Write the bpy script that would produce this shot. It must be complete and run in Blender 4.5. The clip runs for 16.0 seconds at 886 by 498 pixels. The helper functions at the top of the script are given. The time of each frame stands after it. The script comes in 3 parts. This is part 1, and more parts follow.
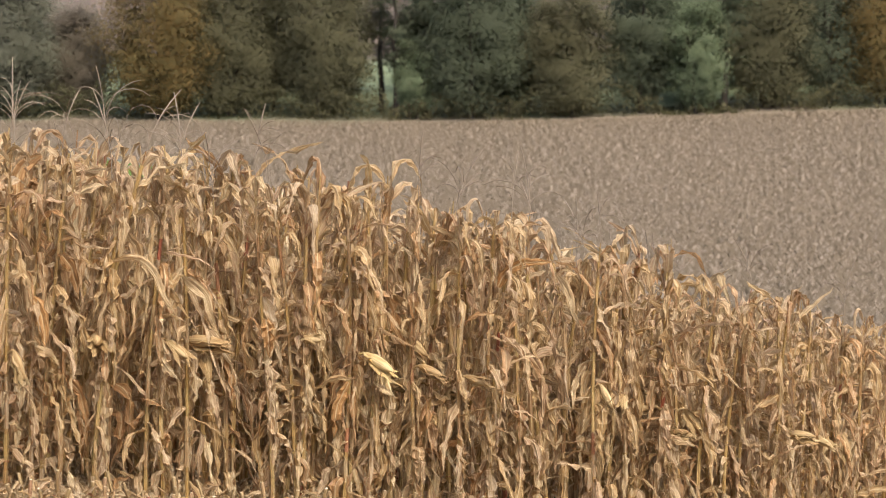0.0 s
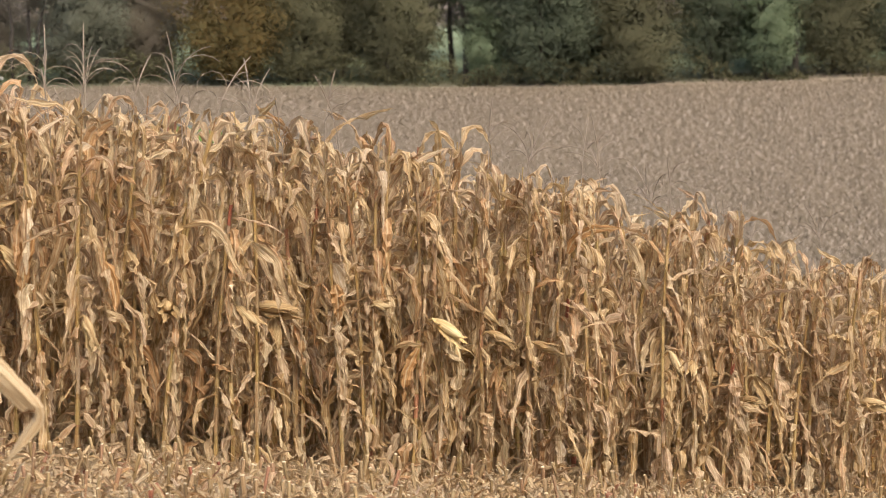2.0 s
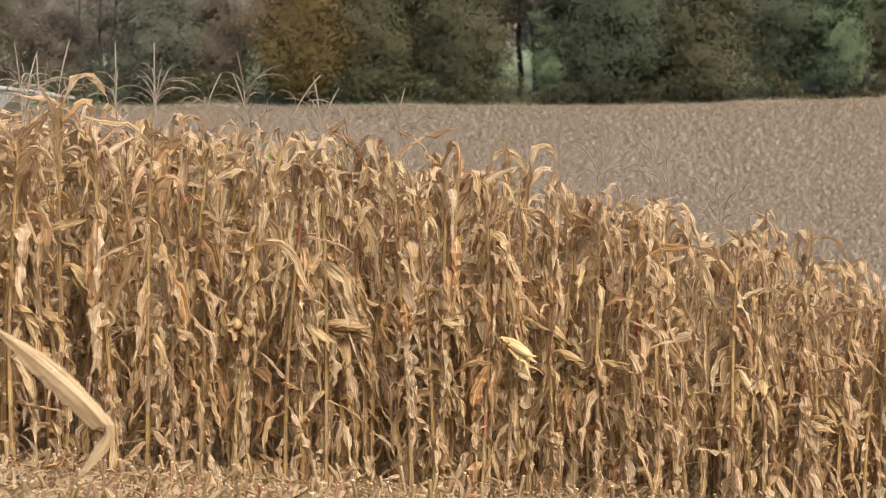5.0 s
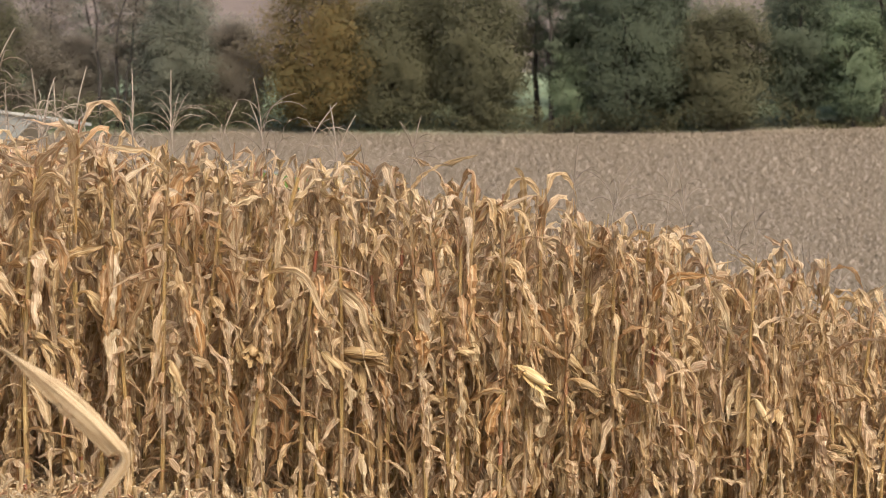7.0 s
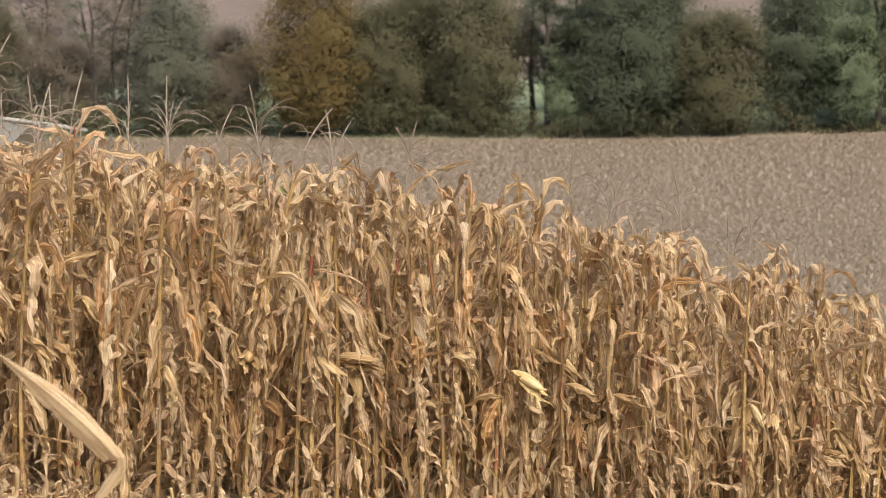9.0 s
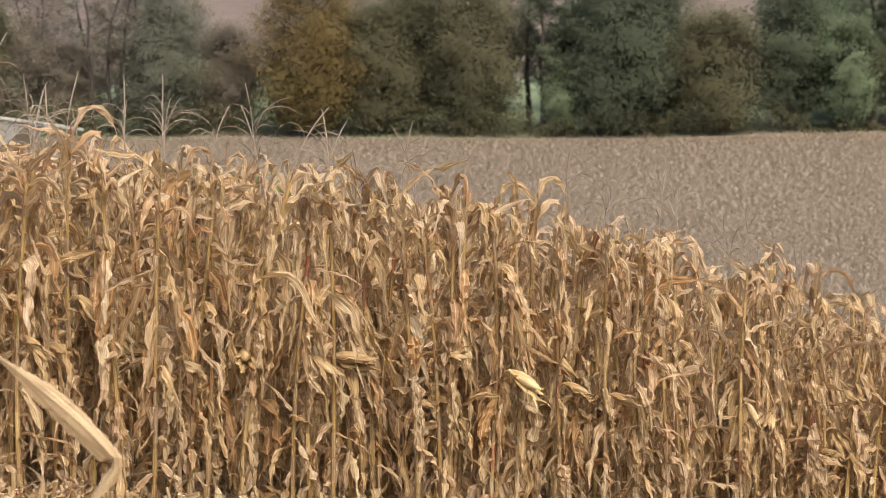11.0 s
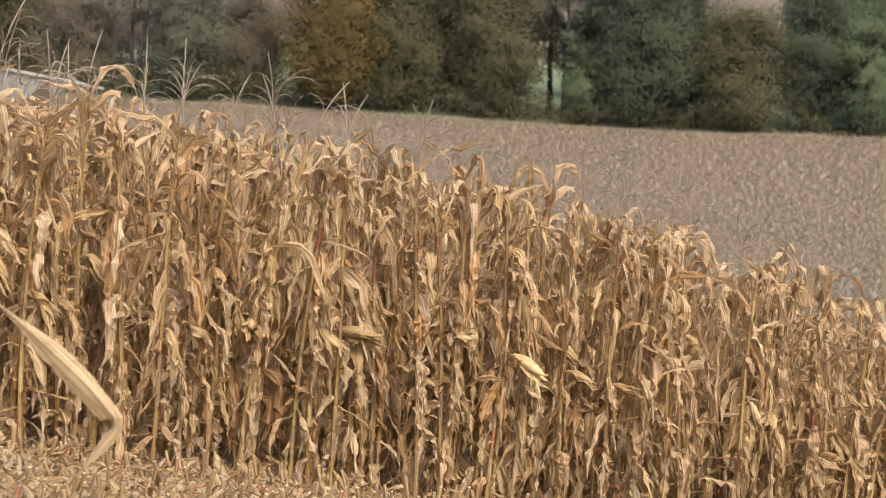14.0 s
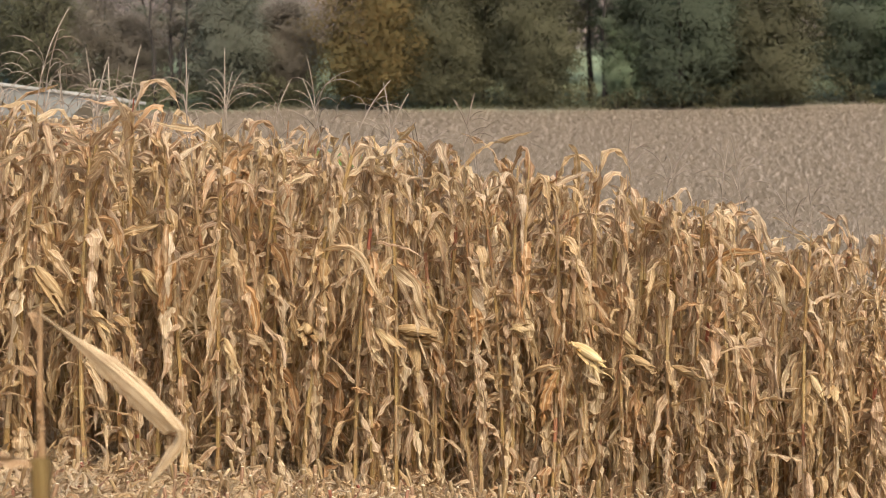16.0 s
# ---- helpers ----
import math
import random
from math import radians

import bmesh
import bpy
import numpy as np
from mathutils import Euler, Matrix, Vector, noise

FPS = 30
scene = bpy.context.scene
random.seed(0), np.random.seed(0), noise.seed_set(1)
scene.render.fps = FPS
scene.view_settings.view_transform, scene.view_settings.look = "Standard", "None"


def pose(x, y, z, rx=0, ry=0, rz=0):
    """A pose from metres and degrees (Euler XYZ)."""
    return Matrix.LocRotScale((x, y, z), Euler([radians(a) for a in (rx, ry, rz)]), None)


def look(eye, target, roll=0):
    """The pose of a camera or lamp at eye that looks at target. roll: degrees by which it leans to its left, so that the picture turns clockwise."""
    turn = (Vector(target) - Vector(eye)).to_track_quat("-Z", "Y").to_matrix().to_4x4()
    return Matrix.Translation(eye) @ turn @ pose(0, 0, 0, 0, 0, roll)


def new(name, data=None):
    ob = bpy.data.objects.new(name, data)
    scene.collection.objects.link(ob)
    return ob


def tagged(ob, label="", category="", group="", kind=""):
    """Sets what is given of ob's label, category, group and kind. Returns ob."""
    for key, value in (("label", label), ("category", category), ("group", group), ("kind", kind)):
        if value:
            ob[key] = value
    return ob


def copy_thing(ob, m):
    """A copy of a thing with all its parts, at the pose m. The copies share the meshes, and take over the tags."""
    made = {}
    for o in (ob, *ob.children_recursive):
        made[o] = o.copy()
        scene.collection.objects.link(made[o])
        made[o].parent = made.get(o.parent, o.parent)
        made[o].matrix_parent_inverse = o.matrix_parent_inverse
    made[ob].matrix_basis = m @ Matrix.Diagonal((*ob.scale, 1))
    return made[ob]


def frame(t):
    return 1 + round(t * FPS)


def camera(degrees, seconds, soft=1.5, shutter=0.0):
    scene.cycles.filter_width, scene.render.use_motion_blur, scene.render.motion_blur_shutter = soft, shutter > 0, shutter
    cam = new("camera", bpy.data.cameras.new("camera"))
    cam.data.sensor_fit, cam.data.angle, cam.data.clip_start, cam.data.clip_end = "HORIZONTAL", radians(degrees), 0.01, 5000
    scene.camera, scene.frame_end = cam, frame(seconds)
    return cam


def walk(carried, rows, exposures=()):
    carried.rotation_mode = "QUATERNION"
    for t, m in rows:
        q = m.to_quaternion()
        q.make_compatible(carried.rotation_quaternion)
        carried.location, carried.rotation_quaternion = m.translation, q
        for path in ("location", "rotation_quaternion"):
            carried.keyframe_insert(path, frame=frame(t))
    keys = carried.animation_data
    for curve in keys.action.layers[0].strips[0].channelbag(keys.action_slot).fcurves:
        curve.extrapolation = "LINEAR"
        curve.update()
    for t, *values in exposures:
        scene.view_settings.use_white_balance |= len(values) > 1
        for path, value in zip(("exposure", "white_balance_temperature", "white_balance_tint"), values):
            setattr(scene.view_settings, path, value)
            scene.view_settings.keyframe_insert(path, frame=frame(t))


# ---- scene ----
EXPOSURE = 1.10
KELVIN = 6750
EYE = (0.0, 0.0, 1.68)
# seconds, tilt, lean and turn of the hand-held camera, which stays on one spot
ROWS = [
    (0, 88.270, 0.156, -3.528),
    (0.5, 88.337, 0.142, -3.310),
    (1, 87.778, 0.096, -2.908),
    (1.5, 87.382, 0.110, -2.354),
    (2, 87.503, 0.138, -1.944),
    (2.5, 87.750, 0.173, -1.647),
    (3, 87.978, 0.149, -1.412),
    (3.5, 88.025, -0.271, -1.194),
    (4, 88.033, -0.447, -1.035),
    (4.5, 87.969, 0.562, -0.826),
    (4.7, 87.905, 0.325, -0.514),
    (7, 88.570, -0.000, 0.000),
    (7.5, 88.599, 0.036, -0.011),
    (8, 88.626, -0.040, -0.019),
    (8.5, 88.664, 0.051, -0.067),
    (9, 88.688, 0.030, -0.096),
    (11.5, 88.672, 0.063, -0.203),
    (12, 88.673, -0.017, -0.228),
    (12.5, 88.631, -0.030, -0.278),
    (13, 88.629, 0.083, -0.275),
    (13.5, 88.510, -1.112, -0.161),
    (14, 88.208, -3.376, 0.184),
    (14.5, 87.696, -3.184, 0.146),
    (15, 86.906, -2.132, 0.665),
    (15.5, 87.783, -0.861, 1.145),
    (16, 88.053, 0.256, 1.226),
]
cam = camera(20.0, 16.0, soft=1.05, shutter=0.4)
# a long lens, focused on the front of the corn
cam.data.dof.use_dof, cam.data.dof.focus_distance, cam.data.dof.aperture_fstop = True, 18.5, 4.8
walk(cam, [(t, pose(*EYE, rx, ry, rz)) for t, rx, ry, rz in ROWS], exposures=[(0, EXPOSURE, KELVIN, 10), (16, EXPOSURE, KELVIN, 10)])

# ---- world and sun: thin high overcast with a soft sun ----
SUN_UP, SUN_TURN = 54, 155   # degrees above the horizon; compass turn from +Y clockwise
world = bpy.data.worlds.new("world")
scene.world = world
world.use_nodes = True
wn = world.node_tree
sky = wn.nodes.new("ShaderNodeTexSky")
sky.sky_type, sky.sun_disc = "NISHITA", False
sky.sun_elevation, sky.sun_rotation = radians(SUN_UP), radians(SUN_TURN)
sky.dust_density, sky.air_density, sky.ozone_density = 4.0, 1.0, 0.6
wn.links.new(sky.outputs[0], wn.nodes["Background"].inputs[0])
wn.nodes["Background"].inputs[1].default_value = 0.15
sun = new("sun", bpy.data.lights.new("sun", "SUN"))
sun.data.energy, sun.data.angle, sun.data.color = 1.45, radians(30), (1.0, 0.92, 0.78)
az, el = radians(SUN_TURN), radians(SUN_UP)
sun_way = Vector((math.sin(az) * math.cos(el), math.cos(az) * math.cos(el), math.sin(el)))
sun.matrix_world = look(sun_way * 60, (0, 0, 0))


# ---- materials ----
def material(name, rough=0.8):
    m = bpy.data.materials.new(name)
    m.use_nodes = True
    b = m.node_tree.nodes["Principled BSDF"]
    b.inputs["Roughness"].default_value = rough
    b.inputs["Specular IOR Level"].default_value = 0.25
    return m, m.node_tree, b


def node(nt, kind, **inputs):
    n = nt.nodes.new(kind)
    for k, v in inputs.items():
        n.inputs[k].default_value = v
    return n


def ramp(nt, fac, stops):
    n = nt.nodes.new("ShaderNodeValToRGB")
    e = n.color_ramp.elements
    while len(e) < len(stops):
        e.new(0.5)
    for el_, (p, c) in zip(e, stops):
        el_.position, el_.color = p, (*c, 1)
    nt.links.new(fac, n.inputs[0])
    return n


def math_node(nt, op, a, b=None):
    n = nt.nodes.new("ShaderNodeMath")
    n.operation = op
    for i, v in enumerate((a, b)):
        if v is None:
            continue
        if isinstance(v, (int, float)):
            n.inputs[i].default_value = v
        else:
            nt.links.new(v, n.inputs[i])
    return n.outputs[0]


def mix_colour(nt, fac, a, b, mode="MIX"):
    n = nt.nodes.new("ShaderNodeMix")
    n.data_type, n.blend_type = "RGBA", mode
    for sock, v in ((n.inputs[0], fac), (n.inputs[6], a), (n.inputs[7], b)):
        if isinstance(v, (int, float)):
            sock.default_value = v
        elif isinstance(v, tuple):
            sock.default_value = (*v, 1)
        else:
            nt.links.new(v, sock)
    return n.outputs[2]


def noise_tex(nt, scale, detail=3.0, coords="Object", stretch=None):
    tc = nt.nodes.new("ShaderNodeTexCoord")
    n = node(nt, "ShaderNodeTexNoise", Scale=scale, Detail=detail)
    src = tc.outputs[coords]
    if stretch:
        mp = nt.nodes.new("ShaderNodeMapping")
        mp.inputs["Scale"].default_value = stretch
        nt.links.new(src, mp.inputs[0])
        src = mp.outputs[0]
    nt.links.new(src, n.inputs["Vector"])
    return n.outputs[0]


def bump(nt, b, height, strength, distance):
    n = node(nt, "ShaderNodeBump", Strength=strength, Distance=distance)
    nt.links.new(height, n.inputs["Height"])
    nt.links.new(n.outputs[0], b.inputs["Normal"])


def own_random(nt):
    """A value from 0 to 1 for each object and each loose piece."""
    oi, ge = nt.nodes.new("ShaderNodeObjectInfo"), nt.nodes.new("ShaderNodeNewGeometry")
    return math_node(nt, "FRACT", math_node(nt, "ADD", oi.outputs["Random"], ge.outputs["Random Per Island"]))


def piece_material(name, stops, rough=0.7, translucent=0.0, vein=True, blotch=0.5, dark=(0.16, 0.10, 0.055), rib=True, shade=(0.56, 0.45, 0.34), sheen=0.25):
    m, nt, b = material(name, rough)
    b.inputs["Specular IOR Level"].default_value = sheen
    r = own_random(nt)
    base = ramp(nt, r, stops).outputs[0]
    if vein:   # lengthwise veins and dry streaks along the blade
        v = noise_tex(nt, 1.0, 3.0, "UV", (9, 2.0, 1))
        base = mix_colour(nt, ramp(nt, v, [(0.36, (0, 0, 0)), (0.62, (1, 1, 1))]).outputs[0], mix_colour(nt, 1.0, base, shade, "MULTIPLY"), base)
        uvs = nt.nodes.new("ShaderNodeSeparateXYZ")
        nt.links.new(nt.nodes.new("ShaderNodeTexCoord").outputs["UV"], uvs.inputs[0])
        rib_mask = math_node(nt, "LESS_THAN", math_node(nt, "ABSOLUTE", math_node(nt, "SUBTRACT", uvs.outputs[0], 0.5)), 0.07)
        base = mix_colour(nt, math_node(nt, "MULTIPLY", rib_mask, 0.45 if rib else 0.0), base, (0.80, 0.68, 0.46))
        fibre = noise_tex(nt, 1.0, 2.0, "UV", (34, 3.5, 1))
        base = mix_colour(nt, ramp(nt, fibre, [(0.38, (0, 0, 0)), (0.58, (1, 1, 1))]).outputs[0], mix_colour(nt, 1.0, base, (0.66, 0.59, 0.50), "MULTIPLY"), base)
        bump(nt, b, v, 0.9, 0.012)
    s = noise_tex(nt, 9.0, 5.0)
    f = math_node(nt, "MULTIPLY", ramp(nt, s, [(0.52, (0, 0, 0)), (0.72, (1, 1, 1))]).outputs[0], blotch)
    base = mix_colour(nt, f, base, dark)
    nt.links.new(base, b.inputs["Base Color"])
    if translucent:
        tr = nt.nodes.new("ShaderNodeBsdfTranslucent")
        nt.links.new(base, tr.inputs[0])
        mx = nt.nodes.new("ShaderNodeMixShader")
        mx.inputs[0].default_value = translucent
        nt.links.new(b.outputs[0], mx.inputs[1])
        nt.links.new(tr.outputs[0], mx.inputs[2])
        nt.links.new(mx.outputs[0], nt.nodes["Material Output"].inputs[0])
    return m


LEAF = piece_material("dry_corn_leaf", [
    (0.0, (0.763, 0.610, 0.382)), (0.10, (0.610, 0.447, 0.229)), (0.20, (0.828, 0.709, 0.491)), (0.30, (0.567, 0.409, 0.202)),
    (0.40, (0.741, 0.567, 0.322)), (0.50, (0.676, 0.556, 0.403)), (0.60, (0.491, 0.327, 0.164)), (0.68, (0.774, 0.621, 0.414)),
    (0.76, (0.665, 0.523, 0.365)), (0.84, (0.436, 0.273, 0.136)), (0.90, (0.730, 0.480, 0.251)), (0.95, (0.730, 0.556, 0.392)), (1.0, (0.850, 0.741, 0.534))],
    0.46, 0.36, dark=(0.30, 0.19, 0.09), blotch=0.7, shade=(0.60, 0.48, 0.36), sheen=0.6)
STALK = piece_material("dry_corn_stalk", [
    (0.0, (0.497, 0.367, 0.162)), (0.3, (0.410, 0.292, 0.124)), (0.5, (0.583, 0.454, 0.232)), (0.7, (0.432, 0.335, 0.146)),
    (0.88, (0.367, 0.238, 0.108)), (0.95, (0.410, 0.216, 0.130)), (1.0, (0.432, 0.151, 0.097))], 0.42, rib=False, shade=(0.72, 0.62, 0.52))
OCHRE = piece_material("ochre_corn_leaf", [(0.0, (0.56, 0.34, 0.15)), (0.5, (0.60, 0.39, 0.20)), (1.0, (0.64, 0.45, 0.26))], 0.55, 0.2, dark=(0.30, 0.17, 0.08), blotch=0.3)
PALE = piece_material("pale_corn_leaf", [(0.0, (0.52, 0.42, 0.27)), (1.0, (0.57, 0.46, 0.30))], 0.5, 0.2, dark=(0.36, 0.24, 0.14), blotch=0.8, rib=False, shade=(0.76, 0.66, 0.55))
BROWN = piece_material("brown_corn_leaf", [(0.0, (0.34, 0.23, 0.125)), (1.0, (0.42, 0.29, 0.165))], 0.6, 0.1, rib=False, shade=(0.75, 0.65, 0.55))
OLIVE_STALK = piece_material("olive_stalk", [(0.0, (0.20, 0.15, 0.06)), (1.0, (0.28, 0.20, 0.09))], 0.5, dark=(0.14, 0.08, 0.04), rib=False, shade=(0.75, 0.62, 0.5))
HUSK = piece_material("dry_corn_husk", [(0.0, (0.62, 0.48, 0.27)), (0.35, (0.50, 0.37, 0.20)), (0.7, (0.70, 0.58, 0.35)), (1.0, (0.44, 0.31, 0.16))],
                      0.55, 0.15, blotch=0.5, dark=(0.36, 0.25, 0.13), rib=False)
PALE_HUSK = piece_material("yellow_corn_husk", [(0.0, (0.76, 0.63, 0.33)), (0.5, (0.68, 0.53, 0.25)), (1.0, (0.80, 0.70, 0.44))],
                           0.5, 0.15, blotch=0.3, dark=(0.40, 0.28, 0.14), rib=False, shade=(0.66, 0.54, 0.40))
TASSEL = piece_material("dry_tassel", [(0.0, (0.25, 0.20, 0.155)), (0.5, (0.31, 0.255, 0.20)), (1.0, (0.23, 0.18, 0.14))], 0.8, vein=False, blotch=0.2)
STUB = piece_material("cut_stalk", [
    (0.0, (0.36, 0.27, 0.14)), (0.3, (0.46, 0.36, 0.21)), (0.55, (0.31, 0.22, 0.12)), (0.75, (0.40, 0.29, 0.17)),
    (0.90, (0.36, 0.22, 0.14)), (0.96, (0.42, 0.14, 0.10)), (1.0, (0.46, 0.34, 0.21))], 0.6, rib=False, blotch=0.7, shade=(0.68, 0.58, 0.48))
PITH = piece_material("cut_pith", [(0.0, (0.50, 0.41, 0.26)), (0.6, (0.40, 0.31, 0.19)), (1.0, (0.66, 0.57, 0.41))], 0.9, vein=False, blotch=0.4)
LITTER = piece_material("chopped_litter", [
    (0.0, (0.60, 0.46, 0.27)), (0.2, (0.76, 0.64, 0.44)), (0.38, (0.48, 0.34, 0.18)), (0.55, (0.82, 0.73, 0.56)),
    (0.7, (0.40, 0.27, 0.14)), (0.82, (0.68, 0.53, 0.34)), (0.93, (0.58, 0.40, 0.23)), (0.97, (0.44, 0.19, 0.12)), (1.0, (0.86, 0.79, 0.63))], 0.6, 0.2, blotch=0.2, sheen=0.4)
CROP = piece_material("far_crop", [(0.0, (0.206, 0.168, 0.127)), (0.35, (0.215, 0.178, 0.134)), (0.65, (0.208, 0.171, 0.129)), (0.9, (0.226, 0.187, 0.143)), (1.0, (0.198, 0.162, 0.121))],
                      0.9, 0.5, vein=False, blotch=0.0)


def ground_material():
    """Soil, stubble ground, dry crop ground, grass and a ploughed hillside, laid out by the plan."""
    m, nt, b = material("ground_soil", 0.95)
    tc = nt.nodes.new("ShaderNodeTexCoord")
    sep = nt.nodes.new("ShaderNodeSeparateXYZ")
    nt.links.new(tc.outputs["Object"], sep.inputs[0])
    big, fine = noise_tex(nt, 0.05, 3), noise_tex(nt, 3.0, 6)
    tiny = noise_tex(nt, 22.0, 4)
    soil = ramp(nt, fine, [(0.3, (0.17, 0.115, 0.065)), (0.5, (0.30, 0.215, 0.125)), (0.7, (0.44, 0.33, 0.20))]).outputs[0]
    crop = ramp(nt, fine, [(0.3, (0.245, 0.198, 0.148)), (0.7, (0.262, 0.213, 0.159))]).outputs[0]
    grass = ramp(nt, fine, [(0.3, (0.10, 0.13, 0.07)), (0.7, (0.19, 0.23, 0.14))]).outputs[0]
    plough = ramp(nt, noise_tex(nt, 0.25, 6), [(0.3, (0.11, 0.083, 0.068)), (0.7, (0.14, 0.107, 0.088))]).outputs[0]
    y = math_node(nt, "ADD", sep.outputs[1], math_node(nt, "MULTIPLY", math_node(nt, "SUBTRACT", big, 0.5), 24.0))

    def step(lo, hi):
        n = nt.nodes.new("ShaderNodeMapRange")
        n.inputs[1].default_value, n.inputs[2].default_value = lo, hi
        nt.links.new(y, n.inputs[0])
        return n.outputs[0]
    c = mix_colour(nt, step(90, 98), soil, crop)
    c = mix_colour(nt, step(200, 206), c, grass)
    c = mix_colour(nt, step(238, 246), c, plough)
    c = mix_colour(nt, step(440, 455), c, grass)
    nt.links.new(c, b.inputs["Base Color"])
    bump(nt, b, tiny, 0.6, 0.03)
    return m


GROUND = ground_material()


# ---- ground ----
def rise(x, y):
    """Height of the ground: a slope falling to the east by the camera, a dip, a far field and a hillside."""
    xe = 40 * math.tanh(x / 40)
    near = -0.141 * xe - 0.04 * max(y, -60)
    if y < 100:
        far = -4.6
    elif y < 200:
        u = (y - 100) / 100
        far = -4.6 + 10.3 * (0.55 * u + 0.45 * u * u)
    else:
        far = 5.7 + 0.16 * (y - 200) + 0.00022 * (y - 200) ** 2
    far += (0.22 - 0.22 * math.exp(-((x - 15) / 14) ** 2)) * min(1, max(0, (y - 90) / 60)) + 0.00035 * max(0, x) ** 2 * min(1, max(0, (y - 120) / 60))
    u = min(1, max(0, (y - 52) / 43))
    u = u * u * (3 - 2 * u)
    return near * (1 - u) + far * u


def mesh_object(name, verts, faces, mat, uvs=None, smooth=True, slots=None, normals=None):
    me = bpy.data.meshes.new(name)
    me.from_pydata(verts, [], faces)
    for mt in (mat if isinstance(mat, (list, tuple)) else [mat]):
        me.materials.append(mt)
    if uvs is not None:
        layer = me.uv_layers.new(name="UVMap")
        idx = np.empty(len(me.loops), dtype=np.int32)
        me.loops.foreach_get("vertex_index", idx)
        layer.data.foreach_set("uv", np.asarray(uvs, dtype=np.float32)[idx].ravel())
    if slots is not None:
        me.polygons.foreach_set("material_index", np.asarray(slots, dtype=np.int32))
    me.polygons.foreach_set("use_smooth", np.full(len(me.polygons), smooth))
    me.update()
    if normals is not None:
        me.normals_split_custom_set_from_vertices(normals)
    return me


def build_ground():
    xs = sorted({*np.arange(-12, 14.01, 0.25), *np.arange(-80, 80.1, 2.5), *np.arange(-700, 701, 35)})
    ys = sorted({*np.arange(6, 30.01, 0.25), *np.arange(-60, 230.1, 2.5), *np.arange(-300, 901, 30)})
    verts = []
    for yy in ys:
        for xx in xs:
            clod = 0.0
            if -13 < xx < 15 and 5 < yy < 31:
                clod = 0.02 * noise.noise((xx * 2.3, yy * 2.3, 0)) + 0.012 * noise.noise((xx * 7, yy * 7, 3))
            verts.append((float(xx), float(yy), rise(xx, yy) + clod))
    n = len(xs)
    faces = [(j * n + i, j * n + i + 1, (j + 1) * n + i + 1, (j + 1) * n + i) for j in range(len(ys) - 1) for i in range(n - 1)]
    tagged(new("ground", mesh_object("ground", verts, faces, GROUND)), "sloping farmland with pale stubble soil and brown fields", "ground", kind="structure")


build_ground()


# ---- shapes of corn ----
class Shape:
    """Vertices, faces and lengthwise coordinates that grow piece by piece."""

    def __init__(self):
        self.v, self.f, self.uv, self.mat = [], [], [], []

    def add(self, v, f, uv, mat=0):
        n = len(self.v)
        self.v += [tuple(p) for p in v]
        self.f += [tuple(i + n for i in q) for q in f]
        self.uv += uv
        self.mat += [mat] * len(f)

    def mesh(self, name, mats):
        return mesh_object(name, self.v, self.f, mats, self.uv, not {LEAF, OCHRE, PALE, BROWN} & set(mats), self.mat)


